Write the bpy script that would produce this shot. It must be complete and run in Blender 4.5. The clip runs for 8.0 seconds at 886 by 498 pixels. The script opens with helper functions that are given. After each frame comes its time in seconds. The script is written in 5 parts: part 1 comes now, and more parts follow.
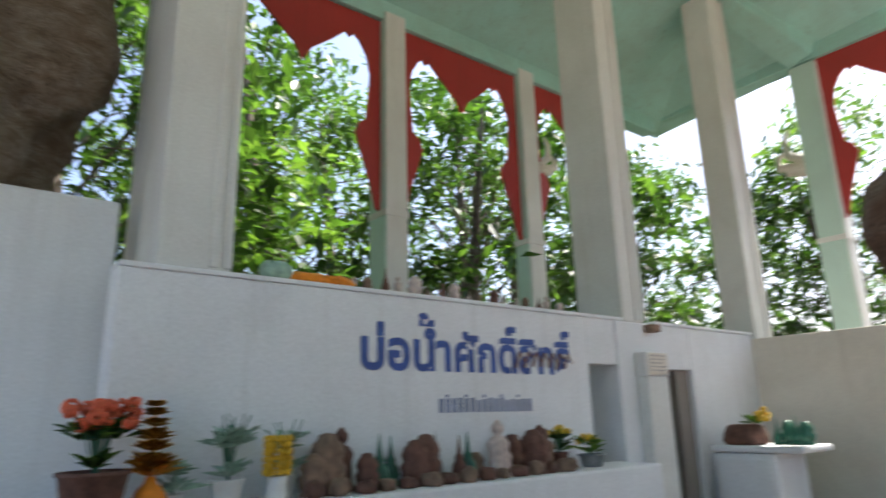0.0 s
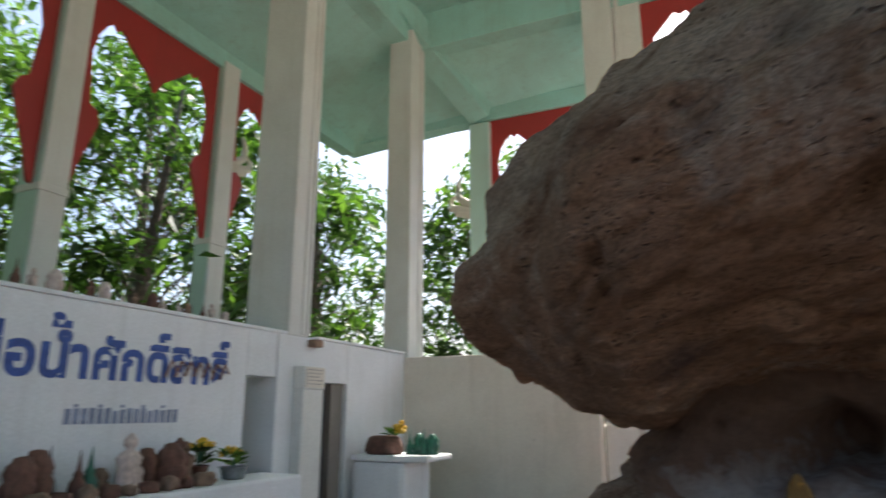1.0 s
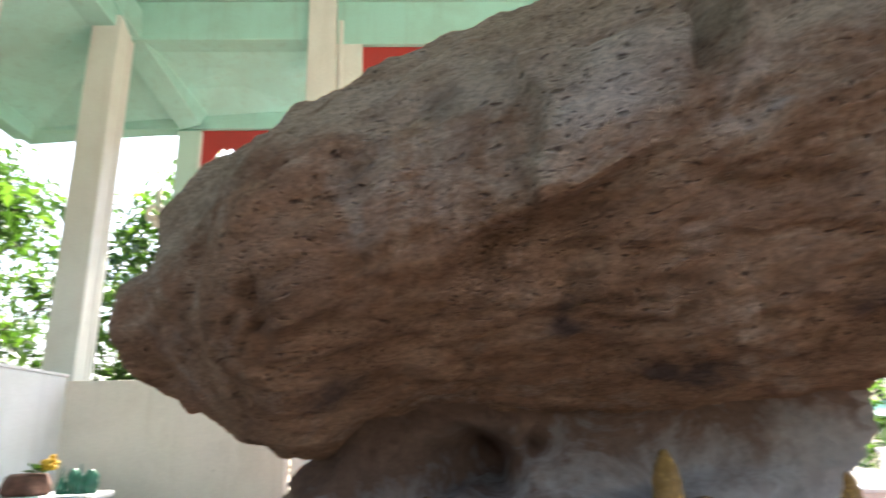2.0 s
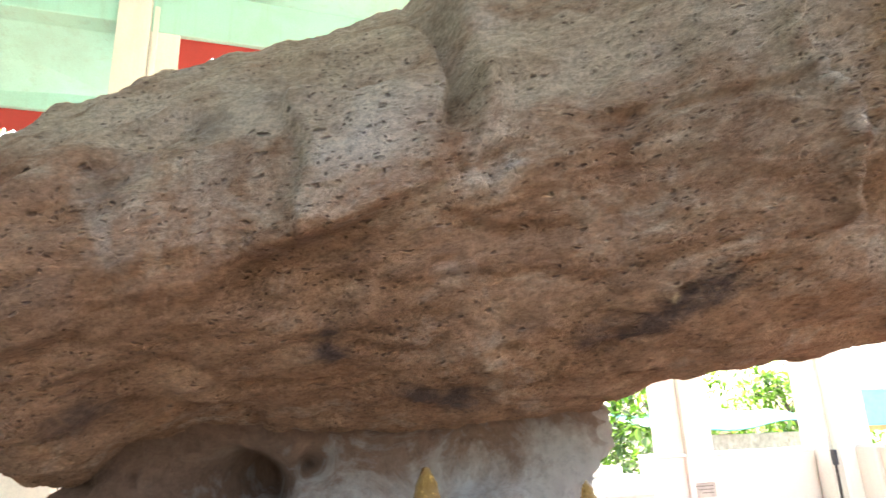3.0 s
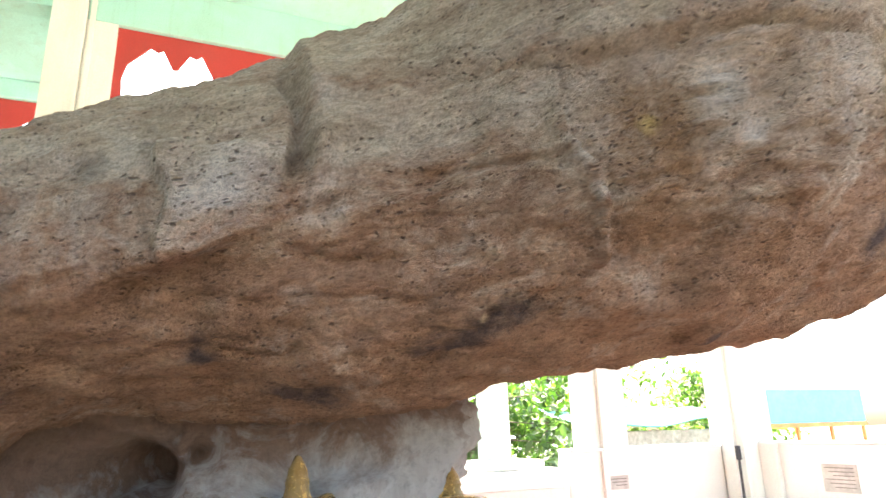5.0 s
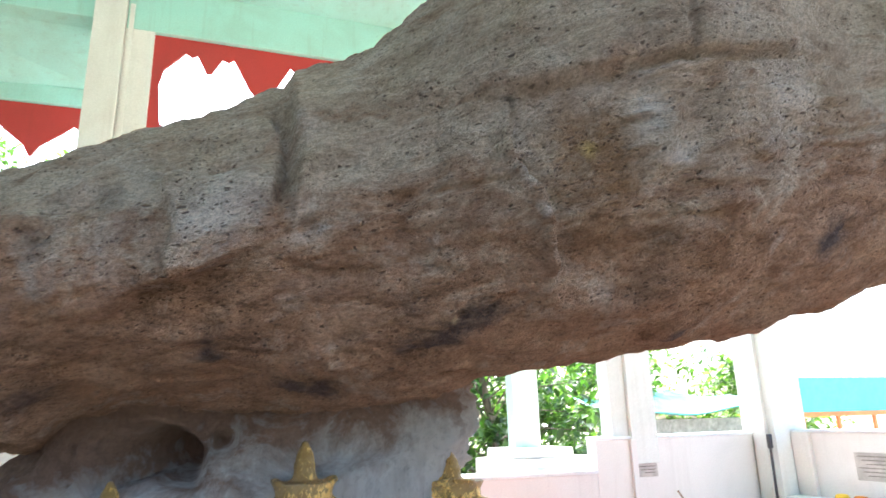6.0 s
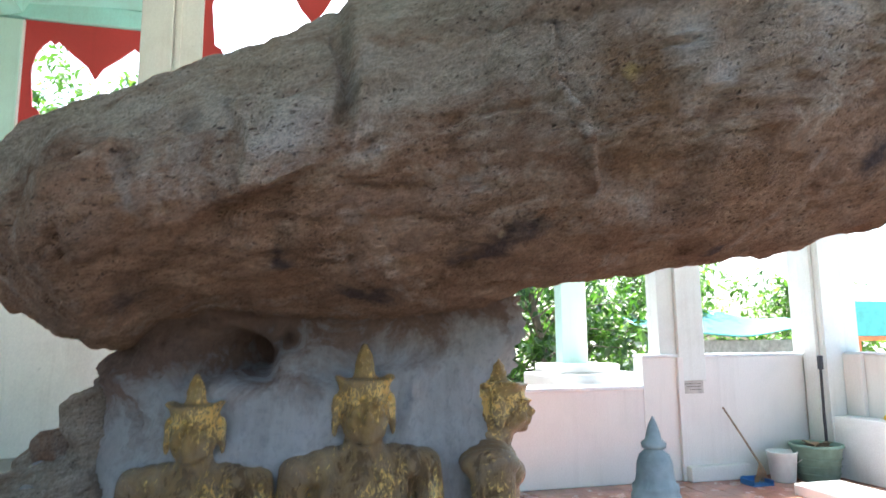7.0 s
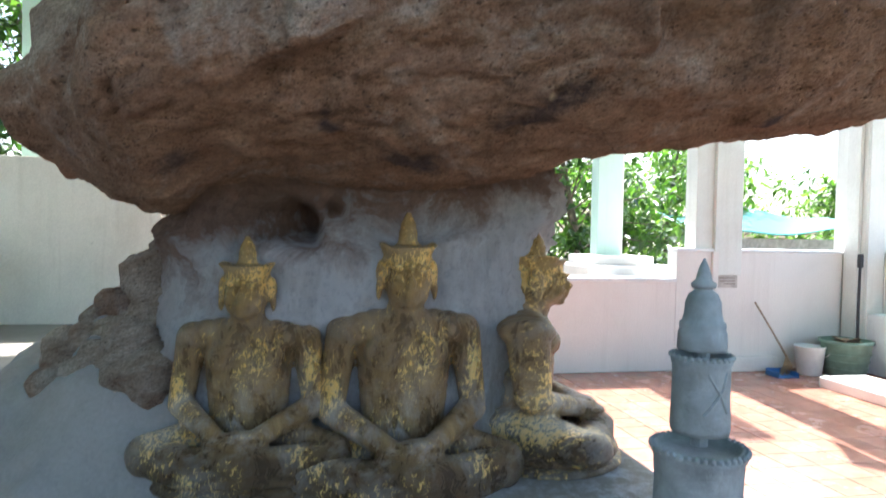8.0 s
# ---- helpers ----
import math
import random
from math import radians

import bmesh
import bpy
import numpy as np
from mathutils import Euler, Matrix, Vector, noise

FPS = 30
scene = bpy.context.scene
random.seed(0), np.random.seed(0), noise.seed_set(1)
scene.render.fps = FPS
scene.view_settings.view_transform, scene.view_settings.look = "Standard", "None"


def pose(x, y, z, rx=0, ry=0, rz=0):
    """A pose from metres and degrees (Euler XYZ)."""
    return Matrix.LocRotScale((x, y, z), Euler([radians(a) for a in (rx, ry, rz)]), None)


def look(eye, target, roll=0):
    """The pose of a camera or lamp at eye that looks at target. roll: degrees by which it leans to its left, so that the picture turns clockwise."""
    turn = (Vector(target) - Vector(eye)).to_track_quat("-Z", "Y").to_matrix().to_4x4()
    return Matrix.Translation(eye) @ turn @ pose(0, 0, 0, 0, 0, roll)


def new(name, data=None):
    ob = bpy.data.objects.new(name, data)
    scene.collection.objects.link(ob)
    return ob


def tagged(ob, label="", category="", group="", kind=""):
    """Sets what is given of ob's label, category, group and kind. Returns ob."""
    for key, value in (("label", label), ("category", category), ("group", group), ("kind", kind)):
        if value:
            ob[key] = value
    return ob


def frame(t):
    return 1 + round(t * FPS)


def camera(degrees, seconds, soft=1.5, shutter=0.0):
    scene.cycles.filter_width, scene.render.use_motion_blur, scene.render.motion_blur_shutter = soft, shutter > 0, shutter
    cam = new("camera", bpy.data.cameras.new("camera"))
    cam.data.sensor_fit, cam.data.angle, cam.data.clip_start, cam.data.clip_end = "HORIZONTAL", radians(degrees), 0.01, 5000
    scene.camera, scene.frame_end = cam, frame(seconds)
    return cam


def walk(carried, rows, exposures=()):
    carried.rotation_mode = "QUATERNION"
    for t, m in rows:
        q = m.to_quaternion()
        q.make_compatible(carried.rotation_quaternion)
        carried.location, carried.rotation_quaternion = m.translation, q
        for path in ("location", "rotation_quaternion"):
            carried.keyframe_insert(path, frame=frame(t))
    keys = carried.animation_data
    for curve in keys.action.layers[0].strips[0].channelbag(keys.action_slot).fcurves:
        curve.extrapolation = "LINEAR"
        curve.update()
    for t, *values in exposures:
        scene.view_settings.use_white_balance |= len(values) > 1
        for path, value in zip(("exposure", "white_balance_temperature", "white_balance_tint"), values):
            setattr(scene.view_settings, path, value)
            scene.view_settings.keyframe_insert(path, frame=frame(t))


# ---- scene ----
cam = camera(69.1, 8.0, 1.5, 0.4)
PATH = [
    (0, (0.3, 0.202, 1.52), (1.505, 1.716, 2.024), -1.5),
    (0.5, (0.351, 0.087, 1.58), (1.89, 1.262, 2.079), 0.1),
    (1, (0.304, -0.019, 1.621), (2.073, 0.776, 2.111), 0.0),
    (1.5, (0.316, -0.059, 1.635), (2.198, 0.364, 2.164), -0.4),
    (2, (0.303, -0.114, 1.636), (2.224, -0.178, 2.188), -1.3),
    (2.2, (0.287, -0.135, 1.639), (2.194, -0.355, 2.2), -1.6),
    (3.3, (0.209, -0.249, 1.653), (2.017, -0.884, 2.227), -2.3),
    (3.5, (0.18, -0.283, 1.652), (1.994, -0.89, 2.233), -1.5),
    (4, (0.082, -0.347, 1.653), (1.895, -0.95, 2.245), -0.1),
    (4.5, (0.002, -0.346, 1.653), (1.794, -1.009, 2.243), -0.4),
    (5, (-0.093, -0.34, 1.641), (1.681, -1.082, 2.19), -1.7),
    (5.2, (-0.147, -0.35, 1.644), (1.61, -1.116, 2.214), -1.7),
    (6.3, (-0.381, -0.43, 1.631), (1.481, -0.992, 2.096), -1.4),
    (6.5, (-0.408, -0.424, 1.621), (1.476, -0.957, 2.029), -1.5),
    (7, (-0.455, -0.39, 1.599), (1.463, -0.88, 1.879), -0.4),
    (7.5, (-0.457, -0.36, 1.555), (1.49, -0.8, 1.687), 0.9),
    (8, (-0.452, -0.353, 1.512), (1.508, -0.749, 1.463), 1.2),
]
EXPOSURES = [(0, 1.25, 6250, 13), (0.5, 1.1, 6250, 13), (1.0, 1.05, 6200, 12), (1.5, 1.55, 6300, 12), (2.0, 2.25, 6450, 11), (3.4, 3.35, 6800, 9), (4.5, 3.35, 6750, 9), (5.2, 3.1, 6450, 8), (6.5, 2.5, 5550, 4), (7.2, 2.25, 5650, 5), (8, 2.2, 5750, 5)]
walk(cam, [(t, look(eye, target, roll)) for t, eye, target, roll in PATH], EXPOSURES)

# ---------------------------------------------------------------- light
SUN_TO = Vector((0.56, -0.07, 0.83)).normalized()
world = bpy.data.worlds.new("sky")
scene.world = world
world.use_nodes = True
wn = world.node_tree.nodes
sky = wn.new("ShaderNodeTexSky")
sky.sky_type = "NISHITA"
sky.sun_disc = False
sky.sun_elevation = math.asin(SUN_TO.z)
sky.sun_rotation = math.atan2(SUN_TO.x, SUN_TO.y)
sky.dust_density = 4.0
wn["Background"].inputs["Strength"].default_value = 0.15
world.node_tree.links.new(sky.outputs["Color"], wn["Background"].inputs["Color"])
sun = new("sun", bpy.data.lights.new("sun", "SUN"))
sun.data.energy, sun.data.angle, sun.data.color = 5.0, radians(0.6), (1.0, 0.94, 0.84)
sun.rotation_euler = (-SUN_TO).to_track_quat("-Z", "Y").to_euler()


# ---------------------------------------------------------------- materials
def nodes_of(name):
    m = bpy.data.materials.new(name)
    m.use_nodes = True
    nt = m.node_tree
    return m, nt, nt.nodes["Principled BSDF"]


def add_noise(nt, scale, detail=6.0, rough=0.6, distort=0.0, vec=None):
    n = nt.nodes.new("ShaderNodeTexNoise")
    n.inputs["Scale"].default_value = scale
    n.inputs["Detail"].default_value = detail
    n.inputs["Roughness"].default_value = rough
    n.inputs["Distortion"].default_value = distort
    if vec is not None:
        nt.links.new(vec, n.inputs["Vector"])
    return n.outputs["Fac"]


def ramp(nt, fac, stops):
    r = nt.nodes.new("ShaderNodeValToRGB")
    while len(r.color_ramp.elements) < len(stops):
        r.color_ramp.elements.new(0.5)
    for e, (p, c) in zip(r.color_ramp.elements, stops):
        e.position = p
        e.color = (*c, 1) if not isinstance(c, (int, float)) else (c, c, c, 1)
    nt.links.new(fac, r.inputs["Fac"])
    return r.outputs["Color"]


def mix(nt, fac, a, b, mode="MIX"):
    n = nt.nodes.new("ShaderNodeMix")
    n.data_type, n.blend_type = "RGBA", mode
    for sock, v in ((n.inputs[0], fac), (n.inputs[6], a), (n.inputs[7], b)):
        if isinstance(v, (int, float)):
            sock.default_value = v
        elif isinstance(v, tuple):
            sock.default_value = (*v, 1)
        else:
            nt.links.new(v, sock)
    return n.outputs[2]


def calc(nt, op, a, b=0.0, clamp=False):
    n = nt.nodes.new("ShaderNodeMath")
    n.operation, n.use_clamp = op, clamp
    for sock, v in zip(n.inputs, (a, b)):
        if isinstance(v, (int, float)):
            sock.default_value = v
        else:
            nt.links.new(v, sock)
    return n.outputs[0]


def world_pos(nt):
    return nt.nodes.new("ShaderNodeNewGeometry").outputs["Position"]


def stretched(nt, vec, scale):
    n = nt.nodes.new("ShaderNodeMapping")
    n.inputs["Scale"].default_value = scale
    nt.links.new(vec, n.inputs["Vector"])
    return n.outputs["Vector"]


def bump(nt, bsdf, height, strength, dist=0.01, prev=None):
    b = nt.nodes.new("ShaderNodeBump")
    b.inputs["Strength"].default_value = strength
    b.inputs["Distance"].default_value = dist
    nt.links.new(height, b.inputs["Height"])
    if prev is not None:
        nt.links.new(prev, b.inputs["Normal"])
    nt.links.new(b.outputs["Normal"], bsdf.inputs["Normal"])
    return b.outputs["Normal"]


def painted(name, col, dirt, rough=0.55, streaks=0.35, grain=0.15):
    """Painted plaster or concrete: blotches, rain streaks and fine grain."""
    m, nt, bs = nodes_of(name)
    pos = world_pos(nt)
    blot = ramp(nt, add_noise(nt, 1.3, 8, 0.65, 0.4, pos), [(0.42, 0.0), (0.75, 1.0)])
    strk = ramp(nt, add_noise(nt, 1.0, 5, 0.6, 0.2, stretched(nt, pos, (9, 9, 0.5))), [(0.55, 0.0), (0.8, 1.0)])
    c = mix(nt, calc(nt, "MULTIPLY", blot, streaks), col, dirt)
    c = mix(nt, calc(nt, "MULTIPLY", strk, streaks), c, dirt)
    fine = ramp(nt, add_noise(nt, 60, 3, 0.6, 0, pos), [(0.3, 0.9), (0.7, 1.05)])
    c = mix(nt, 1.0, c, fine, "MULTIPLY")
    spots = ramp(nt, add_noise(nt, 14, 4, 0.7, 0.3, pos), [(0.68, 0.0), (0.74, 1.0)])
    c = mix(nt, calc(nt, "MULTIPLY", spots, streaks * 0.8), c, tuple(v * 0.55 for v in dirt))
    nt.links.new(c, bs.inputs["Base Color"])
    bs.inputs["Roughness"].default_value = rough
    bump(nt, bs, add_noise(nt, 25, 6, 0.65, 0, pos), grain, 0.01)
    return m


def plain(name, col, rough=0.5, metal=0.0, var=0.25, scale=12.0, bumps=0.2):
    m, nt, bs = nodes_of(name)
    tc = nt.nodes.new("ShaderNodeTexCoord").outputs["Object"]
    f = add_noise(nt, scale, 6, 0.65, 0.2, tc)
    g = add_noise(nt, scale * 0.25, 4, 0.6, 0.2, tc)
    c = ramp(nt, f, [(0.3, tuple(v * (1 - var) for v in col)), (0.7, tuple(min(1, v * (1 + var)) for v in col))])
    c = mix(nt, 1.0, c, ramp(nt, g, [(0.3, 1 - var), (0.65, 1.0)]), "MULTIPLY")
    nt.links.new(c, bs.inputs["Base Color"])
    bs.inputs["Roughness"].default_value = rough
    bs.inputs["Metallic"].default_value = metal
    bump(nt, bs, f, bumps, 0.01)
    return m


def near_point(nt, pos, at, r, wobble, amount=0.6):
    """1 inside a ragged stain of radius r round a place, 0 outside."""
    d = nt.nodes.new("ShaderNodeVectorMath")
    d.operation = "DISTANCE"
    nt.links.new(pos, d.inputs[0])
    d.inputs[1].default_value = at
    q = calc(nt, "ADD", d.outputs["Value"], calc(nt, "MULTIPLY", calc(nt, "SUBTRACT", wobble, 0.5), r * amount * 4))
    return calc(nt, "SUBTRACT", 1.3, calc(nt, "DIVIDE", q, r * 0.8), True)


def rock_material(name, stains=False, bias=0.0, tone=1.0):
    """Weathered sandstone: grey crust above, red-brown belly, pits along the beds, soot, painted shade in hollows."""
    m, nt, bs = nodes_of(name)
    pos = world_pos(nt)
    sep = nt.nodes.new("ShaderNodeSeparateXYZ")
    nt.links.new(pos, sep.inputs[0])
    dip = nt.nodes.new("ShaderNodeCombineXYZ")
    nt.links.new(sep.outputs["X"], dip.inputs[0])
    nt.links.new(sep.outputs["Y"], dip.inputs[1])
    nt.links.new(calc(nt, "ADD", sep.outputs["Z"], calc(nt, "MULTIPLY", sep.outputs["Y"], 0.2)), dip.inputs[2])
    beds = stretched(nt, dip.outputs[0], (1.0, 1.0, 2.3))
    a = add_noise(nt, 1.7, 10, 0.66, 0.4, pos)
    b = add_noise(nt, 5.0, 11, 0.74, 0.5, beds)
    fine = add_noise(nt, 48, 8, 0.8, 0.0, beds)
    speck = add_noise(nt, 130, 4, 0.8, 0.0, pos)
    # the crust ends along a line that climbs towards the tail
    tail = calc(nt, "MULTIPLY", calc(nt, "MAXIMUM", calc(nt, "SUBTRACT", -1.28, sep.outputs["Y"]), 0.0), 0.30)
    lift = calc(nt, "MULTIPLY", calc(nt, "SUBTRACT", calc(nt, "SUBTRACT", sep.outputs["Z"], tail), 2.05 - bias), 1.8)
    g = calc(nt, "ADD", calc(nt, "ADD", lift, a), calc(nt, "MULTIPLY", calc(nt, "SUBTRACT", b, 0.5), 1.0))
    red = ramp(nt, b, [(0.30, (0.20, 0.112, 0.068)), (0.5, (0.365, 0.220, 0.138)), (0.70, (0.49, 0.33, 0.22))])
    grey = ramp(nt, b, [(0.30, (0.225, 0.152, 0.102)), (0.48, (0.405, 0.308, 0.222)), (0.68, (0.575, 0.48, 0.375))])
    c = mix(nt, ramp(nt, g, [(0.40, 0.0), (0.66, 1.0)]), red, grey)
    pale = ramp(nt, add_noise(nt, 3.0, 10, 0.72, 0.4, stretched(nt, pos, (1.4, 1.4, 0.8))), [(0.54, 0.0), (0.66, 1.0)])
    c = mix(nt, calc(nt, "MULTIPLY", pale, 0.38), c, (0.60, 0.54, 0.46))
    rust = ramp(nt, add_noise(nt, 3.6, 9, 0.72, 0.8, beds), [(0.54, 0.0), (0.66, 1.0)])
    c = mix(nt, calc(nt, "MULTIPLY", rust, 0.50), c, (0.25, 0.128, 0.07))
    if stains:
        wob = add_noise(nt, 11, 8, 0.75, 0.5, pos)
        crust = (0.66, 0.61, 0.54)
        for at, r, k in (((1.13, -0.40, 2.13), 0.12, 0.42), ((1.15, -0.36, 2.07), 0.08, 0.35), ((1.10, -0.58, 2.10), 0.05, 0.5), ((1.13, -0.59, 2.04), 0.06, 0.55), ((1.19, -0.59, 1.98), 0.05, 0.5), ((1.30, -0.59, 1.92), 0.05, 0.35),
                         ((1.08, -0.55, 2.36), 0.08, 0.4), ((0.73, -1.28, 2.27), 0.06, 0.7), ((0.73, -1.36, 2.19), 0.05, 0.7), ((0.77, -1.15, 2.31), 0.06, 0.5), ((0.85, -1.04, 2.16), 0.03, 0.6), ((0.87, -1.08, 2.09), 0.025, 0.6), ((0.74, -1.62, 2.38), 0.16, 0.4)):
            c = mix(nt, calc(nt, "MULTIPLY", near_point(nt, pos, at, r, wob), k), c, crust)
        for at, r, k in (((0.81, -1.15, 2.25), 0.11, 0.85), ((0.82, -1.20, 2.19), 0.12, 0.8), ((0.84, -1.13, 2.17), 0.07, 0.7), ((0.92, -1.27, 2.06), 0.15, 0.5), ((0.95, -1.6, 2.1), 0.2, 0.35), ((1.22, -0.48, 1.97), 0.07, 0.4)):
            c = mix(nt, calc(nt, "MULTIPLY", near_point(nt, pos, at, r, wob), k), c, (0.27, 0.158, 0.082))
        c = mix(nt, calc(nt, "MULTIPLY", near_point(nt, pos, (0.82, -1.17, 2.22), 0.03, wob), 0.7), c, (0.55, 0.40, 0.16))
        # soot; the last four put shade of two hollows and a joint into the colour
        for at, r, k in (((1.18, -1.07, 1.91), 0.075, 0.85), ((1.22, -1.02, 1.88), 0.07, 0.8), ((1.30, -0.98, 1.84), 0.09, 0.8), ((1.37, -0.93, 1.82), 0.08, 0.7), ((1.56, -0.39, 1.84), 0.06, 0.85), ((1.50, -0.38, 1.87), 0.05, 0.75), ((1.72, -0.72, 1.76), 0.10, 0.85), ((1.72, -0.62, 1.76), 0.07, 0.7),
                         ((1.75, 0.08, 1.72), 0.10, 0.6), ((1.25, -1.70, 1.87), 0.06, 0.8), ((0.97, -2.04, 2.11), 0.10, 0.85), ((1.27, -0.15, 2.17), 0.05, 0.4), ((1.29, 0.0, 2.05), 0.06, 0.4), ((0.83, -1.15, 2.365), 0.035, 0.6), ((0.90, -1.02, 2.36), 0.03, 0.6)):
            c = mix(nt, calc(nt, "MULTIPLY", near_point(nt, pos, at, r, wob), k), c, (0.062, 0.050, 0.052))
        c = mix(nt, calc(nt, "MULTIPLY", near_point(nt, pos, (1.22, -0.99, 1.89), 0.017, wob, 0.2), 0.8), c, (0.55, 0.42, 0.25))
    c = mix(nt, 1.0, c, ramp(nt, fine, [(0.32, 0.56 * tone), (0.56, 1.12 * tone)]), "MULTIPLY")
    c = mix(nt, 1.0, c, ramp(nt, speck, [(0.34, 0.72), (0.54, 1.06)]), "MULTIPLY")
    # pits, small and crowded in patches, larger and scattered
    warp = nt.nodes.new("ShaderNodeVectorMath")
    warp.operation = "MULTIPLY_ADD"
    nz = nt.nodes.new("ShaderNodeTexNoise")
    nz.inputs["Scale"].default_value = 22
    nt.links.new(pos, nz.inputs["Vector"])
    nt.links.new(nz.outputs["Color"], warp.inputs[0])
    warp.inputs[1].default_value = (0.05, 0.05, 0.04)
    nt.links.new(stretched(nt, dip.outputs[0], (1.0, 1.0, 1.7)), warp.inputs[2])
    pits = None
    for scale, lo, hi, patch in ((25, 0.10, 0.19, 2.6), (52, 0.14, 0.27, 3.8)):
        vo = nt.nodes.new("ShaderNodeTexVoronoi")
        vo.inputs["Scale"].default_value = scale
        nt.links.new(warp.outputs[0], vo.inputs["Vector"])
        where = ramp(nt, add_noise(nt, patch, 6, 0.65, 0, pos), [(0.42, 0.0), (0.54, 1.0)])
        p = calc(nt, "MULTIPLY", ramp(nt, vo.outputs["Distance"], [(lo, 1.0), (hi, 0.0)]), where)
        pits = p if pits is None else calc(nt, "MAXIMUM", pits, p)
    c = mix(nt, calc(nt, "MULTIPLY", pits, 0.64), c, (0.07, 0.045, 0.033))
    nt.links.new(c, bs.inputs["Base Color"])
    bs.inputs["Roughness"].default_value = 0.9
    bs.inputs["Specular IOR Level"].default_value = 0.2
    h = calc(nt, "SUBTRACT", calc(nt, "ADD", calc(nt, "ADD", fine, calc(nt, "MULTIPLY", speck, 0.3)), calc(nt, "MULTIPLY", b, 1.2)), calc(nt, "MULTIPLY", pits, 1.3))
    bump(nt, bs, h, 1.0, 0.042)
    return m


def plaster_rock_material():
    """Roughcast, blue-white limewash below, bare brown stone where it ends under the boulder."""
    m, nt, bs = nodes_of("limewashed_stone")
    pos = world_pos(nt)
    sep = nt.nodes.new("ShaderNodeSeparateXYZ")
    nt.links.new(pos, sep.inputs[0])
    n = add_noise(nt, 3.0, 9, 0.7, 0.6, pos)
    fine = add_noise(nt, 30, 8, 0.8, 0.3, pos)
    rise = calc(nt, "ADD", calc(nt, "SUBTRACT", calc(nt, "ADD", sep.outputs["Z"], calc(nt, "MULTIPLY", sep.outputs["Y"], 0.25)), 1.29), calc(nt, "MULTIPLY", calc(nt, "SUBTRACT", n, 0.5), 0.9))
    side = calc(nt, "MULTIPLY", calc(nt, "SUBTRACT", calc(nt, "ADD", sep.outputs["Y"], 0.0), 0.12), 2.2)
    edge = calc(nt, "MAXIMUM", calc(nt, "MULTIPLY", rise, 6.0), side)
    brown = ramp(nt, n, [(0.3, (0.20, 0.115, 0.078)), (0.5, (0.36, 0.225, 0.155)), (0.72, (0.47, 0.35, 0.27))])
    white = ramp(nt, n, [(0.25, (0.56, 0.55, 0.52)), (0.42, (0.83, 0.80, 0.75)), (0.7, (0.91, 0.885, 0.84))])
    grime = ramp(nt, add_noise(nt, 2.0, 7, 0.7, 0.5, stretched(nt, pos, (5, 5, 0.8))), [(0.5, 0.0), (0.68, 1.0)])
    white = mix(nt, calc(nt, "MULTIPLY", grime, 0.4), white, (0.46, 0.40, 0.34))
    white = mix(nt, 1.0, white, ramp(nt, fine, [(0.32, 0.78), (0.50, 1.06)]), "MULTIPLY")
    flow = ramp(nt, add_noise(nt, 5.0, 8, 0.7, 0.4, stretched(nt, pos, (3, 3, 0.5))), [(0.36, 0.0), (0.56, 1.0)])
    right = calc(nt, "MULTIPLY", calc(nt, "SUBTRACT", -0.93, sep.outputs["Y"]), 6.0, True)
    below = calc(nt, "MULTIPLY", calc(nt, "SUBTRACT", 1.25, sep.outputs["Z"]), 3.0, True)
    white = mix(nt, calc(nt, "MULTIPLY", calc(nt, "MULTIPLY", flow, right), calc(nt, "MULTIPLY", below, 0.7)), white, (0.42, 0.33, 0.19))
    c = mix(nt, calc(nt, "ADD", edge, 0.0, True), white, mix(nt, 1.0, brown, ramp(nt, fine, [(0.3, 0.65), (0.6, 1.1)]), "MULTIPLY"))
    nt.links.new(c, bs.inputs["Base Color"])
    bs.inputs["Roughness"].default_value = 0.85
    bump(nt, bs, calc(nt, "ADD", calc(nt, "MULTIPLY", fine, 2.2), n), 1.0, 0.06)
    return m


